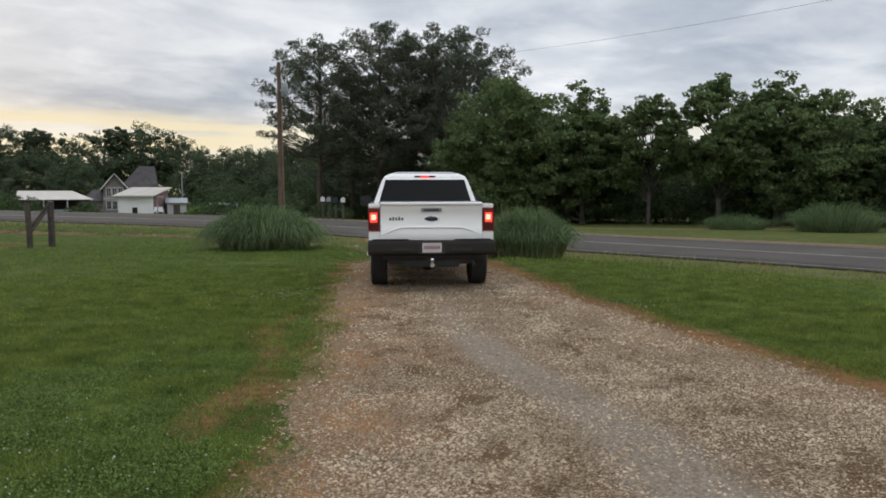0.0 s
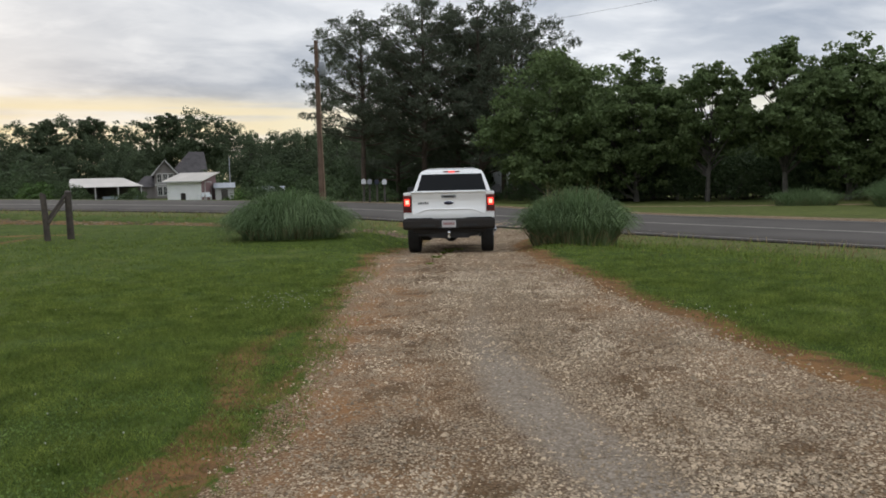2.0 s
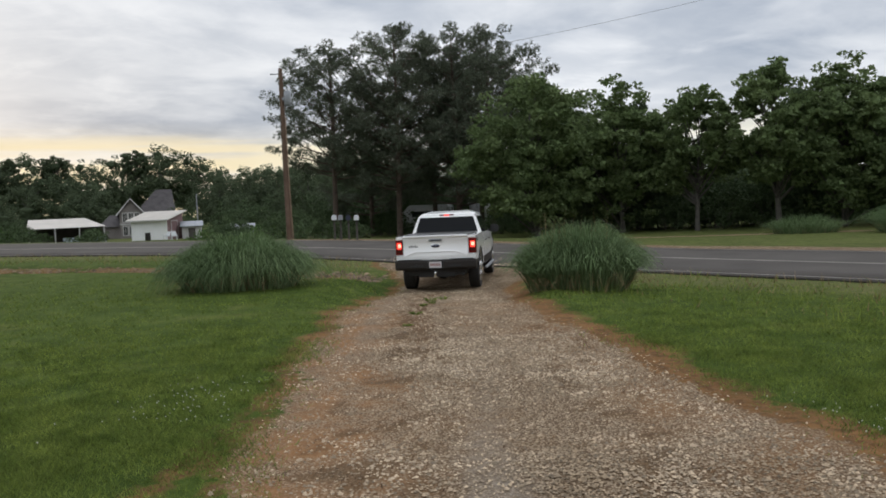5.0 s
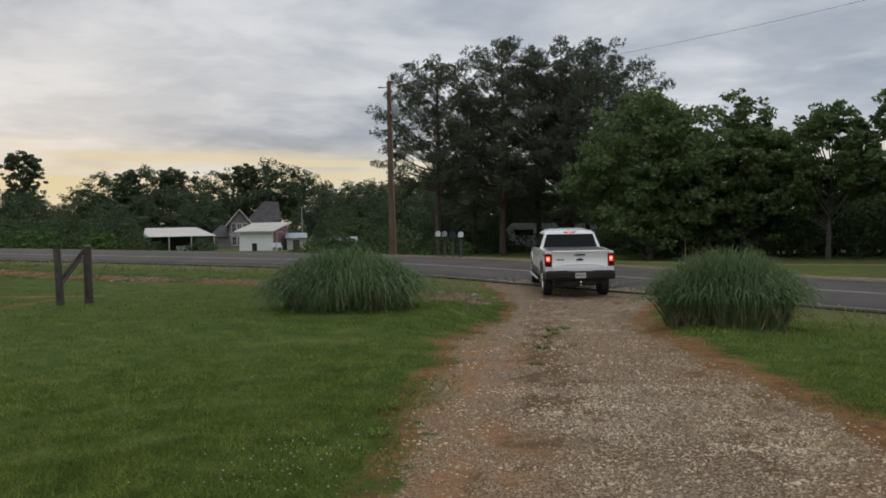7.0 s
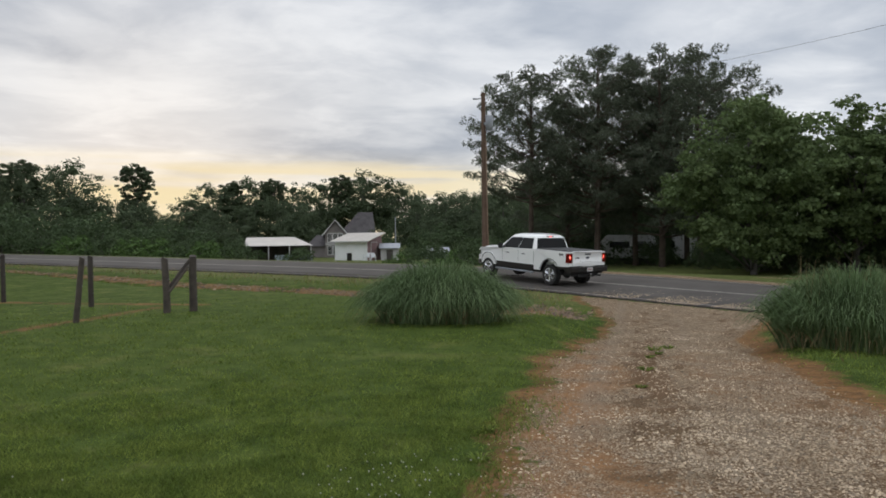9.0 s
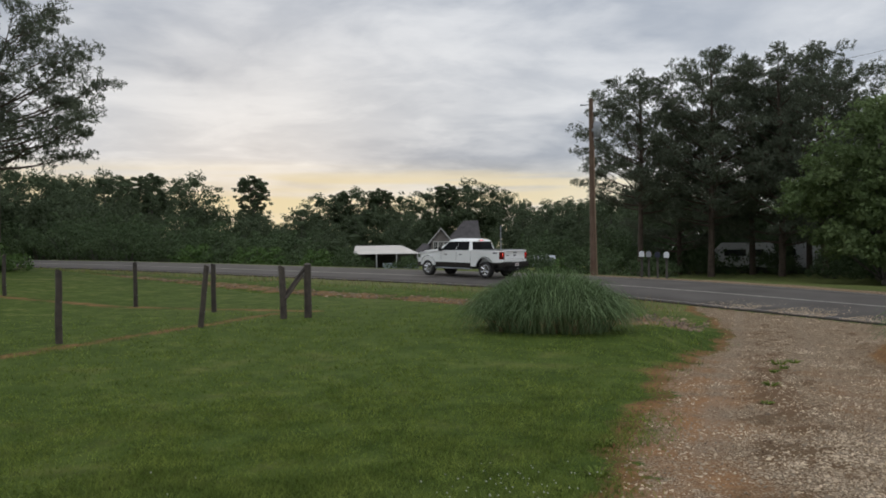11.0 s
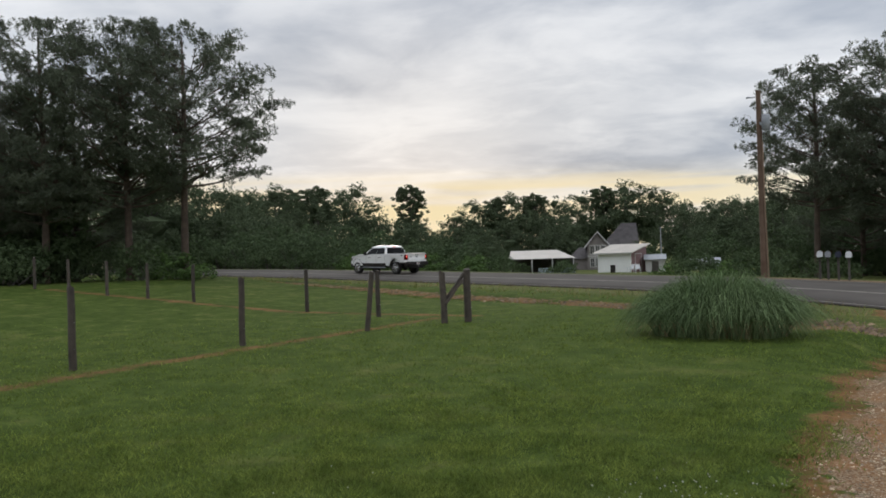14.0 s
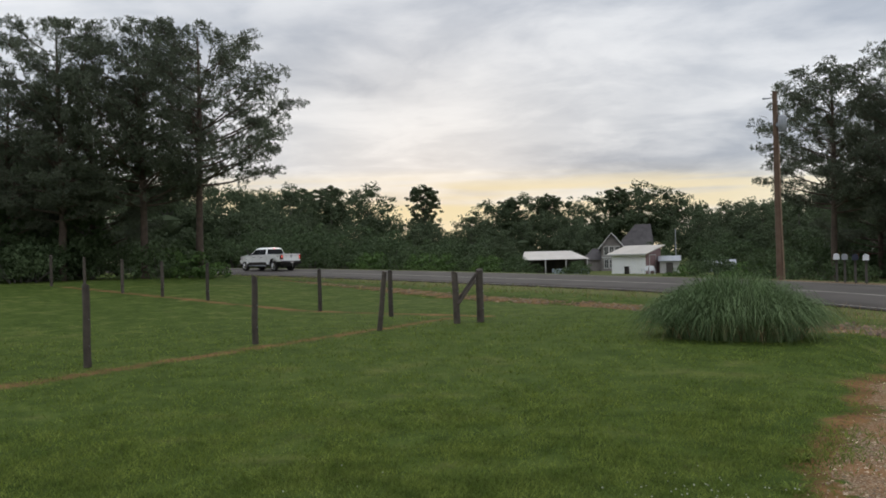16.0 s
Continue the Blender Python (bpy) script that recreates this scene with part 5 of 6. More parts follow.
# ---------- utility pole ----------
def utility_pole(x, y):
    z = H(x, y)
    t = thing("utility_pole", pose(x, y, z), "brown wooden utility pole with a grey transformer", "utility pole")
    h = 9.45 - z
    bm = bmesh.new()
    tube(bm, [(0, 0, -0.3), (0, 0, h * 0.5), (0, 0, h)], [0.165, 0.145, 0.115], 14)
    part("pole", bm, M["pole"], t, smooth=True)
    bm = bmesh.new()
    tube(bm, [(0.34, -0.12, h - 2.05), (0.34, -0.12, h - 2.0), (0.34, -0.12, h - 1.32), (0.34, -0.12, h - 1.25)], [0.17, 0.20, 0.20, 0.16], 16)
    can = part("transformer", bm, M["steel"], t, "grey transformer can", smooth=True)
    for k in (-0.08, 0.08):
        bm = bmesh.new()
        tube(bm, [(0.34 + k, -0.12, h - 1.26), (0.34 + k, -0.12, h - 1.02)], [0.035, 0.02], 8)
        part("bushing", bm, M["camper"], can)
    part("bracket", boxes((0.05, 0.2, -0.16, -0.06, h - 1.75, h - 1.6)), M["steel"], t)
    bm = bmesh.new()
    tube(bm, [(0.0, 0, h - 0.28), (-0.30, 0.02, h - 0.30), (-0.58, 0.02, h - 0.28)], [0.03, 0.03, 0.045], 8)
    part("insulator_arm", bm, M["steel"], t)
    bm = bmesh.new()
    tube(bm, [(0.06, 0, h - 0.4), (0.40, 0, h - 0.1), (0.44, 0, h + 0.05)], [0.02, 0.02, 0.035], 8)
    part("cutout", bm, M["steel"], t)
    bm = bmesh.new()
    tube(bm, [(0.22, -0.04, -0.1), (0.16, -0.1, h * 0.4), (0.15, -0.1, h - 2.6)], [0.03, 0.03, 0.03], 8)
    part("conduit", bm, M["conduit"], t, "brown cable conduit")
    bm = bmesh.new()
    tube(bm, [(-0.10, 0, h - 1.8), (-0.42, 0, h - 1.25), (-0.75, 0, h - 1.1)], [0.008] * 3, 5)
    part("loose_lead", bm, M["wire"], t)
    return t


utility_pole(-8.3, 47.2)


def wire(name, a, b, sag, label):
    bm = bmesh.new()
    a, b = Vector(a), Vector(b)
    pts = [a.lerp(b, u) - Vector((0, 0, sag * 4 * u * (1 - u))) for u in (k / 24 for k in range(25))]
    tube(bm, pts, [0.005] * 25, 5)
    t = thing(name, pose(0, 0, 0), label, "cable")
    part("strand", bm, M["wire"], t)


wire("power_line", (-8.2, 47.2, 9.3), (25, 5, 8.2), 1.7, "thin grey overhead power line from the pole")


# ---------- buildings across the road ----------
def facing(x, y, z=None, extra=0):
    """A pose at x, y that turns its -y side to the drive."""
    return pose(x, y, H(x, y) if z is None else z, 0, 0, math.degrees(math.atan2(-(x + 0.5), y - 6.5)) + extra)


def gable_roof(bm, x0, x1, y0, y1, z0, z1, thick=0.12, along="x"):
    if along == "x":
        ym = (y0 + y1) / 2
        prism(bm, [(y0, z0), (ym, z1), (y1, z0), (y1, z0 - thick), (ym, z1 - thick * 1.4), (y0, z0 - thick)], x0, x1)
    else:
        b2 = prism(bmesh.new(), [(x0, z0), (0.5 * (x0 + x1), z1), (x1, z0), (x1, z0 - thick), (0.5 * (x0 + x1), z1 - thick * 1.4), (x0, z0 - thick)], y0, y1)
        for v in b2.verts:
            v.co = Vector((v.co.y, v.co.x, v.co.z))
        tmp = bpy.data.meshes.new("tmp")
        bmesh.ops.reverse_faces(b2, faces=b2.faces[:])
        b2.to_mesh(tmp)
        b2.free()
        bm.from_mesh(tmp)
        bpy.data.meshes.remove(tmp)
    return bm


def shed():
    """Turned a little, so that its red end shows; the roof rises to the back."""
    t = thing("shed", facing(-34.8, 98.6, H(-34.8, 98.6) + 0.3, -29), "white shed with a pale metal roof and red end", "shed")
    part("front_wall", boxes((-2.3, 2.3, -2.0, -1.88, -0.3, 2.15)), M["white_wall"], t, "white board wall")
    end = [(-1.88, -0.3), (2.0, -0.3), (2.0, 3.02), (-1.88, 2.17)]
    part("end_wall", prism(bmesh.new(), end, 2.18, 2.3), M["pink_wall"], t, "faded red end wall")
    part("end_wall", prism(bmesh.new(), end, -2.3, -2.18), M["white_wall"], t)
    part("back_wall", boxes((-2.18, 2.18, 1.88, 2.0, -0.3, 2.95)), M["white_wall"], t)
    b = bmesh.new()
    prism(b, [(-2.5, 2.06), (-2.5, 2.16), (2.35, 3.22), (2.35, 3.12)], -2.75, 2.75)
    roof = part("roof", b, M["tin"], t, "pale sheet metal roof")
    for k in range(12):
        x = -2.7 + 0.49 * k
        part("rib", prism(bmesh.new(), [(-2.5, 2.155), (-2.5, 2.20), (2.35, 3.26), (2.35, 3.215)], x, x + 0.04), M["tin"], roof)
    part("fascia", boxes((-2.72, 2.72, -2.53, -2.5, 2.0, 2.17)), M["trim"], t)
    door = part("door", boxes((2.3, 2.34, -0.9, 0.6, -0.1, 1.95)), M["pink_wall"], t)
    part("door_frame", boxes((2.3, 2.35, -1.0, -0.9, -0.1, 2.05), (2.3, 2.35, 0.6, 0.7, -0.1, 2.05), (2.3, 2.35, -0.9, 0.6, 1.95, 2.05)), M["trim"], door)
    for k in range(1, 15):
        part("batten", boxes((-2.3 + 0.305 * k, -2.28 + 0.305 * k, -2.012, -2.0, -0.3, 2.0)), M["white_wall"], t)


def carport():
    t = thing("carport", facing(-45.6, 98.0), "low open carport with a pale metal roof", "carport")
    b = bmesh.new()
    loft(b, [[(-4.3, -3.2, 1.95), (4.3, -3.2, 1.95), (4.3, 3.2, 1.95), (-4.3, 3.2, 1.95)], [(-4.1, -0.1, 3.05), (2.0, -0.1, 3.05), (2.0, 0.1, 3.05), (-4.1, 0.1, 3.05)]])
    part("roof", b, M["tin"], t, "pale sheet metal roof")
    for x in (-4, -1.3, 1.3, 4):
        for y in (-3, 3):
            part("post", boxes((x - 0.07, x + 0.07, y - 0.07, y + 0.07, -0.4, 1.95)), M["trim"], t)
    part("low_wall", boxes((-0.5, 4.2, -2.6, -2.45, -0.3, 0.75)), M["blue_grey"], t, "pale low wall")
    part("back_wall", boxes((-4.2, 4.2, 2.8, 2.9, -0.3, 1.9)), M["dark_wood"], t, "dark back wall")


def window(parent, x, y, z, w, h):
    wd = part("window", boxes((x - w / 2 - 0.12, x + w / 2 + 0.12, y - 0.05, y + 0.02, z - 0.12, z + h + 0.12)), M["trim"], parent, "pale framed window")
    for sx in (-1, 1):
        for k in range(2):
            x0 = x + (0.03 if sx > 0 else -w / 2)
            part("pane", boxes((x0, x0 + w / 2 - 0.03, y - 0.075, y - 0.045, z + k * h / 2 + 0.02, z + (k + 1) * h / 2 - 0.02)), M["window"], wd)


def house():
    t = thing("house", facing(-46.6, 123.0, -1.4), "two-storey grey brick house with steep dark roof", "house")
    # gabled front bay, main body, side wing
    b = bmesh.new()
    tri = [(-2.8, 0), (-2.8, 3.8), (-1.2, 5.7), (0.45, 3.8), (0.45, 0)]
    vs0, vs1 = [b.verts.new((x, -2.2, z)) for x, z in tri], [b.verts.new((x, 3, z)) for x, z in tri]
    for i in range(5):
        b.faces.new((vs0[i], vs0[(i + 1) % 5], vs1[(i + 1) % 5], vs1[i]))
    b.faces.new(vs0)
    b.faces.new(vs1[::-1])
    bmesh.ops.recalc_face_normals(b, faces=b.faces[:])
    part("front_bay", b, M["brick"], t, "grey brick gabled bay")
    part("main_wall", boxes((0.45, 5.0, -1.0, 6.5, 0, 3.8), (-5.6, -2.8, -0.6, 5, 0, 1.9)), M["brick"], t, "grey brick walls")
    b = bmesh.new()
    loft(b, [[(-0.6, -1.5, 3.7), (5.3, -1.5, 3.7), (5.3, 7.0, 3.7), (-0.6, 7.0, 3.7)], [(2.6, 2.2, 7.35), (5.0, 2.2, 7.35), (5.0, 3.3, 7.35), (2.6, 3.3, 7.35)]])
    roof = part("roof", b, M["shingle"], t, "steep dark shingle roof")
    b = gable_roof(bmesh.new(), -3.2, 0.85, -2.6, 3.4, 3.6, 6.05, 0.25, along="y")
    part("bay_roof", b, M["shingle"], t, "dark gable roof with pale edge")
    b = bmesh.new()
    tube(b, [(-3.25, -2.66, 3.5), (-1.18, -2.66, 6.0), (0.9, -2.66, 3.5)], [0.13] * 3, 4)
    part("gable_trim", b, M["trim"], t, "pale gable trim")
    b = bmesh.new()
    loft(b, [[(-6.0, -1.0, 1.8), (-2.8, -1.0, 1.8), (-2.8, 5.4, 1.8), (-6.0, 5.4, 1.8)], [(-4.3, 2.0, 3.6), (-2.8, 2.0, 3.6), (-2.8, 2.6, 3.6), (-4.3, 2.6, 3.6)]])
    part("wing_roof", b, M["shingle"], t, "dark wing roof")
    for z in (0.5, 2.5):
        for x in (-2.05, -1.2, -0.35):
            window(t, x, -2.22, z, 0.55, 1.3)
    part("balcony_rail", boxes((-2.8, 0.45, -2.32, -2.24, 2.05, 2.25)), M["trim"], t, "pale band between storeys")
    window(t, 2.2, -1.02, 1.0, 1.2, 1.4)


def small_shed(x, y, w, d, h, wall, roofm, label):
    t = thing("outbuilding", facing(x, y), label, "outbuilding")
    part("walls", boxes((-w / 2, w / 2, -d / 2, d / 2, -0.4, h)), wall, t)
    b = gable_roof(bmesh.new(), -w / 2 - 0.2, w / 2 + 0.2, -d / 2 - 0.3, d / 2 + 0.3, h - 0.05, h + 0.28 * d, 0.08)
    part("roof", b, roofm, t, "pale metal roof")
    part("door", boxes((-0.4, 0.4, -d / 2 - 0.04, -d / 2, -0.1, h - 0.3)), M["dark_wood"], t)


def camper(x, y, turn, length, label, z_off=0.0):
    t = thing("camper", facing(x, y, None, turn), label, "camper")
    prof = [(-length / 2, 0.5), (-length / 2, 1.9), (-length / 2 + 0.5, 2.6), (length / 2 - 0.9, 2.65), (length / 2, 1.7), (length / 2, 0.6)]
    body = part("shell", prism(bmesh.new(), [(a, b + z_off) for a, b in prof], -1.1, 1.1), M["camper"], t, "white shell", smooth=True, bevel=0.08)
    for y0 in (-length / 2 + 0.8, -0.4, length / 2 - 2.2):
        part("window", boxes((-1.13, -1.09, y0, y0 + 1.0, 1.5, 2.05)), M["window"], t)
        part("window", boxes((1.09, 1.13, y0, y0 + 1.0, 1.5, 2.05)), M["window"], t)
    for yy in (-length / 4, length / 4):
        for s in (-1, 1):
            bm = bmesh.new()
            tube(bm, [(s * 0.85, yy, 0.34), (s * 1.08, yy, 0.34)], [0.34, 0.34], 16)
            part("wheel", bm, M["rubber"], t)
    part("chassis", boxes((-0.9, 0.9, -length / 2, length / 2, 0.3, 0.55)), M["black"], t)


def mailbox(x, y, body, label):
    t = thing("mailbox", facing(x, y), label, "mailbox", "mailboxes by the road")
    part("post", boxes((-0.05, 0.05, -0.05, 0.05, -0.2, 1.05)), M["dark_wood"], t)
    b = bmesh.new()
    prof = [(-0.13, 1.05), (0.13, 1.05), (0.13, 1.22)] + [(0.13 * math.cos(a), 1.22 + 0.11 * math.sin(a)) for a in (math.pi * k / 8 for k in range(1, 8))] + [(-0.13, 1.22)]
    vs0, vs1 = [b.verts.new((u, -0.27, v)) for u, v in prof], [b.verts.new((u, 0.27, v)) for u, v in prof]
    for i in range(len(prof)):
        b.faces.new((vs0[i], vs0[(i + 1) % len(prof)], vs1[(i + 1) % len(prof)], vs1[i]))
    b.faces.new(vs0)
    b.faces.new(vs1[::-1])
    bmesh.ops.recalc_face_normals(b, faces=b.faces[:])
    part("box", b, body, t)
    part("flag", boxes((0.135, 0.145, -0.05, 0.0, 1.15, 1.38)), M["red_lens"], t, "small red flag")


def garden_chair(x, y, turn):
    t = thing("garden_chair", pose(x, y, H(x, y), 0, 0, turn), "white plastic garden chair on the grass by the shed", "chair", "garden chairs by the shed")
    part("seat", boxes((-0.26, 0.26, -0.25, 0.25, 0.40, 0.44)), M["camper"], t, bevel=0.012)
    part("backrest", prism(bmesh.new(), [(0.22, 0.44), (0.26, 0.44), (0.38, 0.95), (0.34, 0.95)], -0.26, 0.26), M["camper"], t)
    for sx in (-1, 1):
        part("armrest", boxes((sx * 0.28 - 0.03, sx * 0.28 + 0.03, -0.25, 0.28, 0.62, 0.66)), M["camper"], t, bevel=0.01)
        for yy in (-0.23, 0.23):
            part("leg", boxes((sx * 0.27 - 0.025, sx * 0.27 + 0.025, yy - 0.025, yy + 0.025, -0.03, 0.62)), M["camper"], t)


def barrel(x, y):
    t = thing("barrel", pose(x, y, H(x, y)), "dark metal burn barrel on the grass", "barrel")
    bm = bmesh.new()
    tube(bm, [(0, 0, z) for z in (-0.03, 0.28, 0.30, 0.32, 0.60, 0.62, 0.64, 0.90)], [0.29, 0.29, 0.31, 0.29, 0.29, 0.31, 0.29, 0.29], 18)
    part("drum", bm, M["cladding"], t, smooth=True)


def yard_pole(x, y):
    t = thing("yard_pole", pose(x, y, H(x, y)), "thin pale metal yard pole", "pole")
    bm = bmesh.new()
    tube(bm, [(0, 0, -0.3), (0, 0, 3), (0, 0, 5.6)], [0.09, 0.08, 0.06], 8)
    part("shaft", bm, M["steel"], t, smooth=True)


shed()
garden_chair(-29.6, 89.5, 30)
garden_chair(-30.6, 89.9, -35)
barrel(-33.3, 91.5)
yard_pole(-31.2, 103)
carport()
house()
small_shed(-30.9, 99.5, 2.3, 2.0, 1.6, M["trim"], M["steel"], "small cream garden shed with a grey roof")
small_shed(-26.8, 107, 3.4, 2.2, 0.95, M["steel"], M["steel"], "low grey metal outbuilding beside the shed")
small_shed(-81.5, 98, 4.5, 4.0, 2.4, M["dark_wood"], M["tin"], "grey gabled outbuilding among trees")
small_shed(-10.5, 96, 4.0, 3.2, 1.6, M["dark_wood"], M["tin"], "low outbuilding with a pale metal roof")
camper(-1.0, 77.5, 75, 5.2, "white camper parked behind the pines")
camper(3.9, 77.0, 8, 4.6, "white trailer parked behind the pines")
camper(-73, 92, 60, 5.0, "pale camper parked among the shrubs")
for x, y, m, lb in ((-5.6, 45.9, "camper", "white mailbox on a dark post"), (-5.25, 45.8, "steel", "grey mailbox on a dark post"), (-4.8, 45.6, "blue", "dark blue mailbox on a post"), (-4.35, 45.4, "camper", "white mailbox on a dark post")):
    mailbox(x, y, M[m], lb)


# ---------- loose ground cover ----------
def cover_masks(x, y):
    dl, dr = drive_edges(y)
    inside = np.minimum(x - dl, dr - x)
    d, _ = road_frame(x, y)
    return inside, d


def gravel_stones():
    """Loose stones on the drive, denser near the house end, sparse in the wheel tracks."""
    g = np.random.default_rng(51)
    pts = []
    for y0, y1, dens, s0 in ((2.5, 7.5, 3600, 0.0090), (7.5, 14.5, 1900, 0.0105), (14.5, 26, 480, 0.0115), (26, 33, 260, 0.013)):
        n = int((y1 - y0) * 7.0 * dens)
        x, y = g.uniform(-1.9, 5.1, n), g.uniform(y0, y1, n)
        inside, d = cover_masks(x, y)
        patch = np.array([noise.noise((a * 0.9, b * 0.5, 3.0)) for a, b in zip(x, y)])
        tx = np.interp(y, [2, 3.9, 5, 5.9, 7.25, 9.8, 13, 16, 22, 26], [1.62, 1.5, 1.39, 1.17, 0.75, 0.42, 0.62, 0.55, 0.5, 0.7])
        rut = np.exp(-((x - tx) / np.interp(y, [3, 6, 10, 20], [0.42, 0.34, 0.26, 0.22])) ** 2)
        spot = np.array([noise.noise((a * 3.6, b * 2.3, 21.0)) + 0.9 * noise.noise((a * 9.0, b * 6.0, 4.0)) for a, b in zip(x, y)])
        spot = sm(0.02, 0.40, spot) * np.clip(np.exp(-((x - tx + 0.85) / 0.55) ** 2) + 0.9 * np.exp(-((x - tx - 1.05) / 0.65) ** 2), 0, 1)
        keep = (inside + g.normal(0, 0.17, n) > -0.02) & (d < -0.3) & (g.uniform(0, 1, n) < (0.74 + 0.8 * patch) * (1 - 0.72 * rut * (0.35 + 0.65 * sm(12, 7, y))) * (1 - 0.75 * spot) * sm(-0.5, 0.5, inside) * (1 - 0.55 * sm(0.1, -0.9, x)))
        x, y = x[keep], y[keep]
        pts.append((x, y, s0 * g.lognormal(0, 0.30, len(x))))
    x, y, s = (np.concatenate(q) for q in zip(*pts))
    z = ground_parts(x, y)[0]
    n = len(x)
    base = np.array([(1, 0, 0), (0, 1, 0), (-1, 0, 0), (0, -1, 0), (0, 0, 1)], float)
    v = base[None] * g.uniform(0.6, 1.3, (n, 5, 1)) + g.normal(0, 0.16, (n, 5, 3))
    v *= s[:, None, None] * np.array([1, 1, 0.75])
    a = g.uniform(0, 6.28, n)
    c, q = np.cos(a)[:, None], np.sin(a)[:, None]
    v = np.stack([v[..., 0] * c - v[..., 1] * q, v[..., 0] * q + v[..., 1] * c, v[..., 2]], -1)
    v += np.stack([x, y, z + s * 0.10], 1)[:, None]
    tri = np.array([(0, 1, 4), (1, 2, 4), (2, 3, 4), (3, 0, 4)])
    f = (np.arange(n) * 5)[:, None, None] + tri[None]
    ob = new("gravel", np_mesh("gravel", v.reshape(-1, 3), f.reshape(-1, 3), [M["stone"]]))
    tagged(ob, "loose pale stones spread over the drive", "gravel", kind="stuff")


def lawn_blades():
    g = np.random.default_rng(52)
    x, y = g.uniform(-26, 9, 900000), g.uniform(2.5, 30, 900000)
    x = np.concatenate([x, g.uniform(-9, 6.5, 1300000)])
    y = np.concatenate([y, g.uniform(2.8, 17, 1300000)])
    px, py = x + 0.4 * np.clip(y / 6.6, 0, 1), y - np.clip(y, 0, 6.6)
    r = np.hypot(px, py)
    near = np.arange(len(x)) >= 900000
    keep = g.uniform(0, 1, len(x)) < np.where(near, sm(12, 3.5, r), 1.0) * 1.25 / (1 + (r / 8.5) ** 2.2) * sm(26, 14, r)
    x, y, r = x[keep], y[keep], r[keep]
    inside, d = cover_masks(x, y)
    keep = (inside < 0.3) & (d < -0.5)
    x, y, r, inside, d = x[keep], y[keep], r[keep], inside[keep], d[keep]
    n = len(x)
    patch = np.array([noise.noise((a * 1.3, b * 1.3, 8.0)) for a, b in zip(x, y)])
    fringe = np.where(x < 0.4, 0.02 + 0.18 * sm(9, 13, y), 0.50) + 0.20 * np.sin(y * 1.9) * np.sin(y * 0.7 + 1)
    keep = (inside + g.normal(0, 0.22, n) < -fringe) & (g.uniform(0, 1, n) < 0.74 + 0.75 * patch)
    bare = np.exp(-(((x + 1.6 + 0.06 * (y - 8)) / 0.4) ** 2)) * sm(4.5, 6, y) * sm(12, 9, y) + np.exp(-((x + 12.3 + 0.03 * (y - 18)) / 0.35) ** 2) * sm(6, 9, y) * sm(25, 24, y) + np.exp(-((y - 24.9) / 0.5) ** 2) * (x < -11)
    keep &= g.uniform(0, 1, n) > 0.5 * bare
    x, y, r, patch = x[keep], y[keep], r[keep], patch[keep]
    h = 0.038 * g.uniform(0.5, 1.4, len(x)) * (1 + 0.5 * patch) * (1 + 0.012 * r)
    w = 0.0055 + 0.0006 * r
    z = ground_parts(x, y)[0]
    n = len(x)
    a = g.uniform(0, 6.28, n)
    side = np.stack([np.cos(a), np.sin(a), np.zeros(n)], 1) * (w / 2)[:, None]
    root = np.stack([x, y, z - 0.005], 1)
    tip = root + np.stack([g.normal(0, 0.8, n) * h, g.normal(0, 0.8, n) * h, h], 1)
    v = np.stack([root - side, root + side, tip], 1).reshape(-1, 3)
    ob = new("lawn_grass", np_mesh("lawn_grass", v, np.arange(n * 3).reshape(-1, 3), [M["turf"]]))
    tagged(ob, "short mown green grass blades", "grass", kind="stuff")


def verge_grass():
    """Longer, drier grass between lawn and road, and on the ditch."""
    g = np.random.default_rng(53)
    n = 60000
    x, y = g.uniform(-45, 14, n), g.uniform(14, 47, n)
    inside, d = cover_masks(x, y)
    _, _, soft = ground_parts(x, y)
    patch = np.array([noise.noise((a * 0.8, b * 0.8, 5.0)) for a, b in zip(x, y)])
    keep = (d < -0.25) & (d > -8.5) & (inside < -0.3) & (g.uniform(0, 1, n) < 0.55 + patch) & (np.abs(soft - bank_line(x)) > 0.9) & (g.uniform(0, 1, n) > 0.5 * np.exp(-((soft - 4.9) / 1.3) ** 2) * np.exp(-((x + 3.0) / 1.8) ** 2))
    x, y = x[keep], y[keep]
    z = ground_parts(x, y)[0]
    n = len(x)
    h = g.uniform(0.06, 0.20, n) * (1 + patch[keep])
    a = g.uniform(0, 6.28, n)
    side = np.stack([np.cos(a), np.sin(a), np.zeros(n)], 1) * 0.013
    root = np.stack([x, y, z - 0.01], 1)
    tip = root + np.stack([g.normal(0, 0.4, n) * h, g.normal(0, 0.4, n) * h, h], 1)
    v = np.stack([root - side, root + side, tip], 1)
    dryish = g.uniform(0, 1, n) < np.clip(0.75 - 0.12 * np.abs(d[keep]), 0.12, 1)
    for nm, sel, m, lb in (("verge_grass", ~dryish, "turf", "uneven green roadside grass"), ("dry_verge_grass", dryish, "straw", "dry pale roadside grass")):
        q = v[sel].reshape(-1, 3)
        tagged(new(nm, np_mesh(nm, q, np.arange(len(q)).reshape(-1, 3), [M[m]])), lb, "grass", kind="stuff")


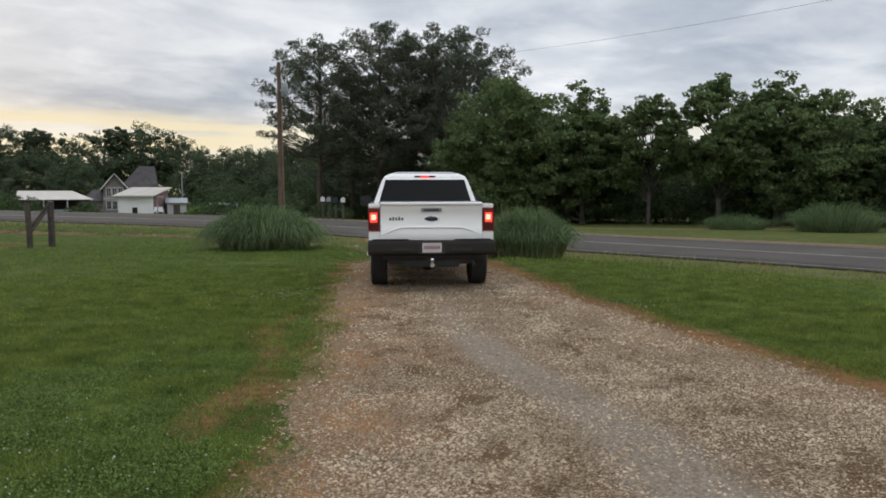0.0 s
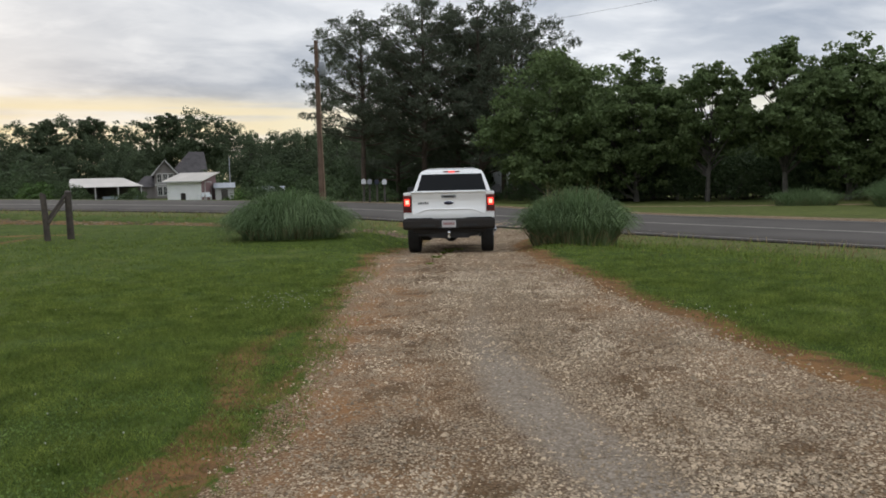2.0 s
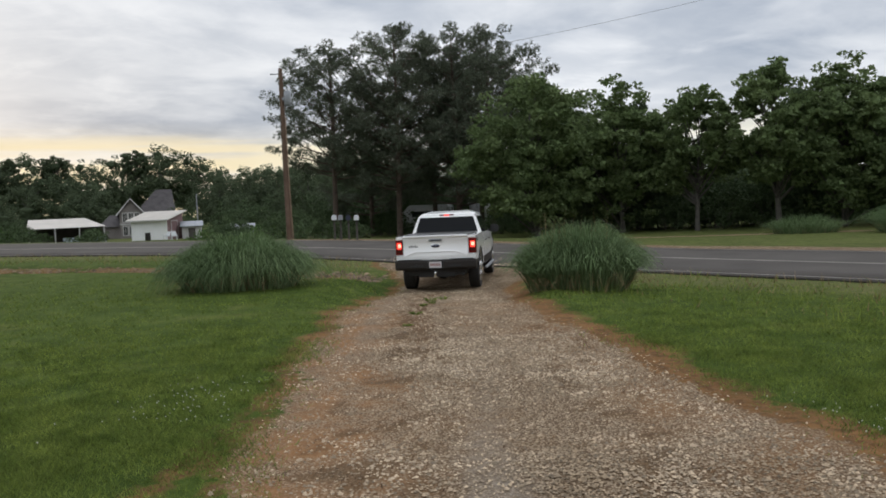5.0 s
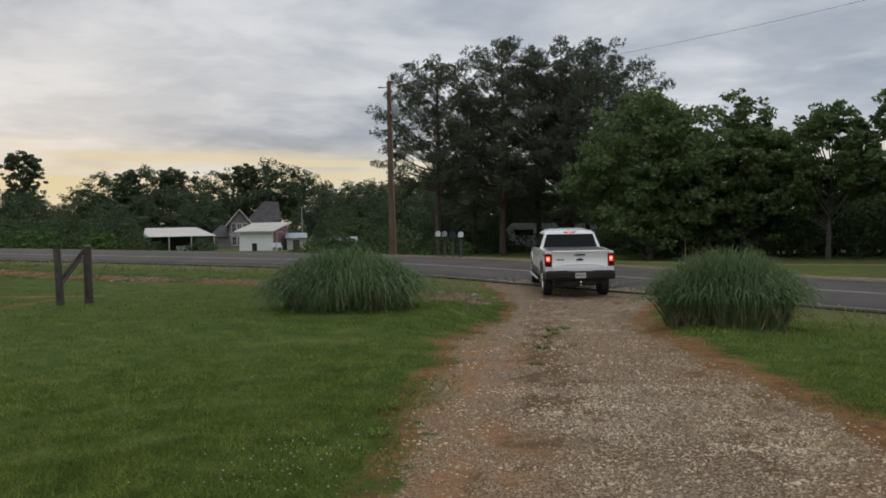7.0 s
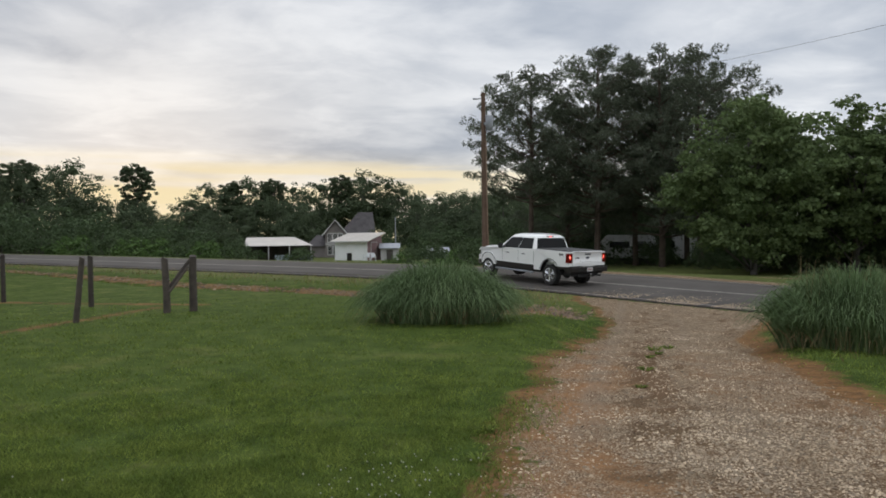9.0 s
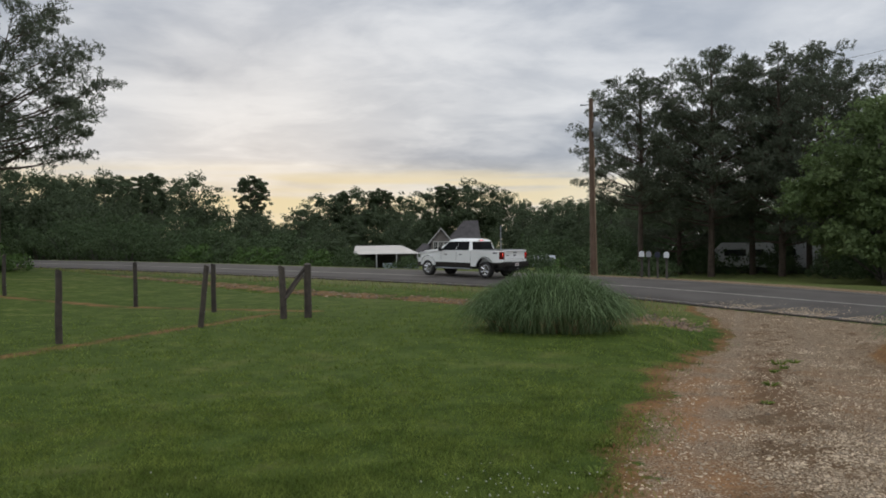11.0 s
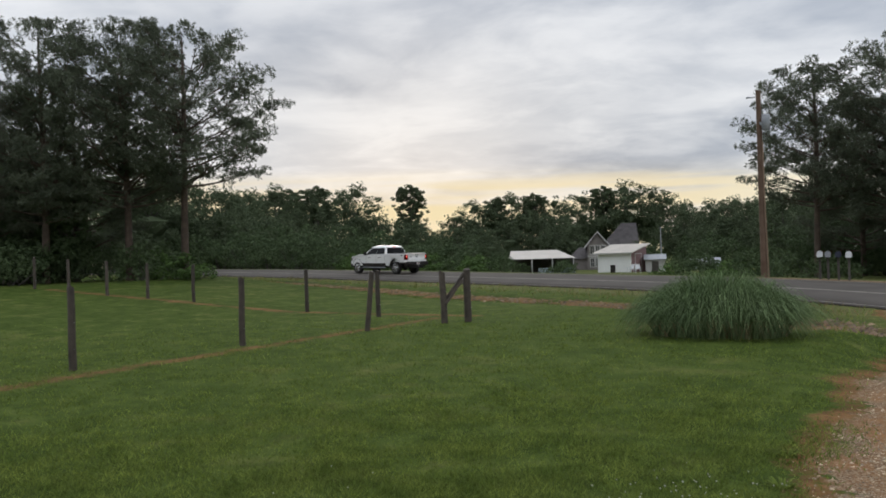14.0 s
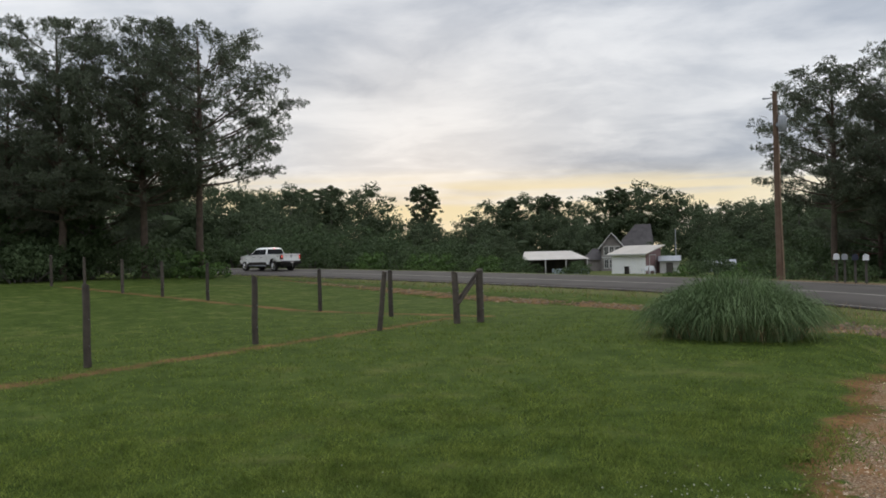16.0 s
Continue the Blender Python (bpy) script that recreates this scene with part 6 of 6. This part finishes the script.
def clods():
    """Rough lumps of earth and stone along the ditch's bare bank."""
    g = np.random.default_rng(57)
    x, y = g.uniform(-34, -1.6, 90000), g.uniform(24, 42, 90000)
    _, _, soft = ground_parts(x, y)
    mouth = np.exp(-((soft - 4.9) / 0.9) ** 2 - ((x + 3.0) / 1.3) ** 2)
    keep = g.uniform(0, 1, len(x)) < np.maximum(0.55 * np.exp(-((soft - bank_line(x)) / 0.26) ** 2) * sm(-2, -3.2, x), 0.8 * mouth)
    x, y = x[keep], y[keep]
    z = ground_parts(x, y)[0]
    n = len(x)
    s = 0.030 * g.lognormal(0, 0.45, n)
    base = np.array([(1, 0, 0), (0, 1, 0), (-1, 0, 0), (0, -1, 0), (0, 0, 1)], float)
    v = (base[None] * g.uniform(0.6, 1.4, (n, 5, 1)) + g.normal(0, 0.2, (n, 5, 3))) * s[:, None, None] * np.array([1.3, 1.3, 0.8])
    v += np.stack([x, y, z], 1)[:, None]
    tri = np.array([(0, 1, 4), (1, 2, 4), (2, 3, 4), (3, 0, 4)])
    f = (np.arange(n) * 5)[:, None, None] + tri[None]
    tagged(new("earth_clods", np_mesh("earth_clods", v.reshape(-1, 3), f.reshape(-1, 3), [M["clod"]])), "rough brown clods and stones on the ditch bank", "earth", kind="stuff")


def drive_litter():
    """Dead brown grass and leaf bits that lie in patches between the wheel tracks."""
    g = np.random.default_rng(58)
    n = 60000
    x, y = g.uniform(-1.2, 4.6, n), g.uniform(2.6, 24, n)
    tx = np.interp(y, [2, 3.9, 5, 5.9, 7.25, 9.8, 13, 16, 22, 26], [1.62, 1.5, 1.39, 1.17, 0.75, 0.42, 0.62, 0.55, 0.5, 0.7])
    spot = np.array([noise.noise((a * 3.6, b * 2.3, 21.0)) + 0.9 * noise.noise((a * 9.0, b * 6.0, 4.0)) for a, b in zip(x, y)])
    spot = sm(0.10, 0.45, spot) * np.clip(np.exp(-((x - tx + 0.85) / 0.55) ** 2) + 0.9 * np.exp(-((x - tx - 1.05) / 0.65) ** 2), 0, 1)
    inside, _ = cover_masks(x, y)
    keep = (g.uniform(0, 1, n) < 0.7 * spot) & (inside > 0.05)
    x, y = x[keep], y[keep]
    z = ground_parts(x, y)[0]
    n = len(x)
    a = g.uniform(0, 6.28, n)
    ln = g.uniform(0.015, 0.045, n)
    way = np.stack([np.cos(a) * ln, np.sin(a) * ln, g.uniform(0.0, 0.022, n)], 1)
    side = np.stack([-np.sin(a), np.cos(a), np.zeros(n)], 1) * (0.22 * ln)[:, None]
    root = np.stack([x, y, z + 0.012], 1)
    v = np.stack([root - side, root + side, root + way], 1).reshape(-1, 3)
    tagged(new("dead_leaf_litter", np_mesh("dead_leaf_litter", v, np.arange(n * 3).reshape(-1, 3), [M["litter"]])), "brown dead grass bits in patches on the gravel", "litter", kind="stuff")


def clover_heads():
    g = np.random.default_rng(54)
    x = np.concatenate([g.normal(-2.2, 0.9, 90), g.normal(-2.1, 0.3, 45), g.normal(3.0, 0.35, 40), g.normal(-2.15, 0.25, 30), g.uniform(-5, -1.4, 50)])
    y = np.concatenate([g.normal(4.0, 0.8, 90), g.normal(11.95, 0.25, 45), g.normal(10.3, 0.35, 40), g.normal(11.3, 0.2, 30), g.uniform(4, 12, 50)])
    inside, _ = cover_masks(x, y)
    x, y = x[inside < -0.15], y[inside < -0.15]
    z = ground_parts(x, y)[0]
    n = len(x)
    base = np.array([(1, 0, 0), (0, 1, 0), (-1, 0, 0), (0, -1, 0), (0, 0, 1), (0, 0, -1)], float) * 0.008
    v = base[None] * g.uniform(0.7, 1.2, (n, 1, 1)) + np.stack([x, y, z + g.uniform(0.04, 0.075, n)], 1)[:, None]
    tri = np.array([(0, 1, 4), (1, 2, 4), (2, 3, 4), (3, 0, 4), (1, 0, 5), (2, 1, 5), (3, 2, 5), (0, 3, 5)])
    f = (np.arange(n) * 6)[:, None, None] + tri[None]
    tagged(new("clover_flowers", np_mesh("clover_flowers", v.reshape(-1, 3), f.reshape(-1, 3), [M["clover"]])), "scattered white clover flowers in the lawn", "flowers", kind="stuff")


def clover_leaves():
    """Patches of small flat clover leaves among the blades."""
    g = np.random.default_rng(61)
    n = 130000
    x = np.concatenate([g.uniform(-6.5, -0.6, n), g.uniform(-6, -0.6, n // 8)])
    y = np.concatenate([g.uniform(3.0, 7.5, n), g.uniform(7.5, 9, n // 8)])
    inside, _ = cover_masks(x, y)
    patch = np.array([noise.noise((a * 0.9, b * 0.9, 13.0)) + 0.5 * noise.noise((a * 3.1, b * 3.1, 2.0)) for a, b in zip(x, y)])
    keep = (inside < -0.12 + 0.1 * np.sin(y * 3)) & (g.uniform(0, 1, len(x)) < sm(-0.35, 0.55, patch) * sm(9, 5.5, y))
    bare = np.exp(-(((x + 1.6 + 0.06 * (y - 8)) / 0.4) ** 2)) * sm(4.0, 5.5, y) * sm(13, 9, y)
    keep &= g.uniform(0, 1, len(x)) > 0.8 * bare
    x, y = x[keep], y[keep]
    z = ground_parts(x, y)[0] + g.uniform(0.015, 0.055, len(x))
    n = len(x)
    r = g.uniform(0.006, 0.011, n)
    a = g.uniform(0, 6.28, n)
    v = np.stack([np.stack([x + np.cos(a + k * 2.094) * r, y + np.sin(a + k * 2.094) * r, z + g.normal(0, 0.005, n)], 1) for k in range(3)], 1).reshape(-1, 3)
    tagged(new("clover_leaves", np_mesh("clover_leaves", v, np.arange(n * 3).reshape(-1, 3), [M["clover_leaf"]])), "patches of small green clover leaves in the lawn", "clover", kind="stuff")


def weed(x, y, r, h, seed):
    g = np.random.default_rng(seed)
    t = thing("weed", pose(x, y, H(x, y)), "small green weed growing in the gravel", "weed", "weeds in the drive")
    n = 46
    a = g.uniform(0, 6.28, n)
    root = np.stack([np.cos(a) * r * 0.3, np.sin(a) * r * 0.3, np.full(n, -0.01)], 1)
    out = np.stack([np.cos(a), np.sin(a), np.zeros(n)], 1) * (r * g.uniform(0.3, 1, n))[:, None]
    tip = root + out
    tip[:, 2] = h * g.uniform(0.2, 0.8, n)
    mid = root + out * 0.5
    mid[:, 2] = h * g.uniform(0.6, 1.2, n)
    ob = new("leaves", arching_blades("leaves", root, mid, tip, g.uniform(0.015, 0.03, n), M["turf"], g, 3))
    ob.parent = t


gravel_stones()
lawn_blades()
verge_grass()
clods()
drive_litter()
clover_leaves()
clover_heads()
for i, (x, y, r, h) in enumerate(((-0.28, 17.0, 0.12, 0.06), (-0.10, 20.1, 0.20, 0.10), (-0.2, 18.6, 0.10, 0.06), (0.15, 20.6, 0.14, 0.08), (-0.35, 15.6, 0.08, 0.04), (-1.6, 12.4, 0.14, 0.07), (-1.7, 13.3, 0.12, 0.07), (-0.05, 19.3, 0.1, 0.05))):
    weed(x, y, r, h, 60 + i)


def motions():
    """The truck leaves the drive, turns left on the road and drives off."""
    rows = [(0.0, 0.20, 13.3, 2.0), (0.5, 0.16, 15.1, 1.6), (1.0, 0.10, 16.8, 1.0), (1.5, 0.02, 18.3, 0.3), (2.0, -0.04, 19.85, -0.8), (2.5, 0.0, 20.95, -2.6), (3.0, 0.06, 21.8, -4.6), (4.2, 0.14, 23.8, -7.5), (5.5, 0.26, 25.9, -8.5),
            (6.0, 0.46, 27.2, -7.6), (6.5, 0.66, 28.5, -3.5), (7.0, 0.74, 30.2, 5.5), (7.5, 0.45, 32.6, 15.5), (8.0, -0.35, 34.95, 29.0), (8.5, -1.6, 36.9, 41.0), (9.0, -3.15, 38.2, 49.0), (10.2, -8.4, 41.8, 62.0),
            (11.5, -15.35, 44.8, 72.5), (12.5, -21.4, 46.6, 76.0), (13.5, -28.6, 48.7, 79.0), (14.5, -36.0, 50.1, 81.5), (15.5, -43.8, 51.3, 83.5), (16.0, -48.4, 51.9, 84.5)]
    keyed, spin, turn = [], [], 0.0
    for i, (t, x, y, yaw) in enumerate(rows):
        climb = 1.3 * float(sm(8.0, 8.9, t) * sm(11.0, 9.4, t))  # the nose lifts as it pulls away
        keyed.append((t, pose(x, y, wheel_height(x, y, yaw), wheel_pitch(x, y, yaw) + climb, 0, yaw)))
    walk(truck, keyed)
    for i, ((t, x, y, a), (t2, x2, y2, a2)) in enumerate(zip(rows, rows[1:])):
        way = math.degrees(math.hypot(x2 - x, y2 - y) / 0.42)
        n = max(1, math.ceil(way / 80))
        for k in range(n):
            spin.append((t + (t2 - t) * k / n, turn + way * k / n))
        turn += way
    spin.append((rows[-1][0], turn))
    for w in wheels:
        at = w.matrix_basis.translation.copy()
        walk(w, [(t, pose(at.x, at.y, at.z, -s)) for t, s in spin])


def surface(x, y):
    z, d, _ = ground_parts(x, y)
    dd, ze = road_frame(x, y)
    if 0 < dd[0] < ROAD_W:
        return float(ze[0] + tilt_at(x) * dd[0] / ROAD_W)
    return float(z.reshape(-1)[0])


def wheel_height(x, y, yaw):
    return surface(x, y)


def wheel_pitch(x, y, yaw):
    a = radians(yaw)
    rise = surface(x - WHEELBASE * math.sin(a), y + WHEELBASE * math.cos(a)) - surface(x, y)
    return (0.9 if rise > 0 else 0.3) * math.degrees(math.atan2(rise, WHEELBASE))


motions()
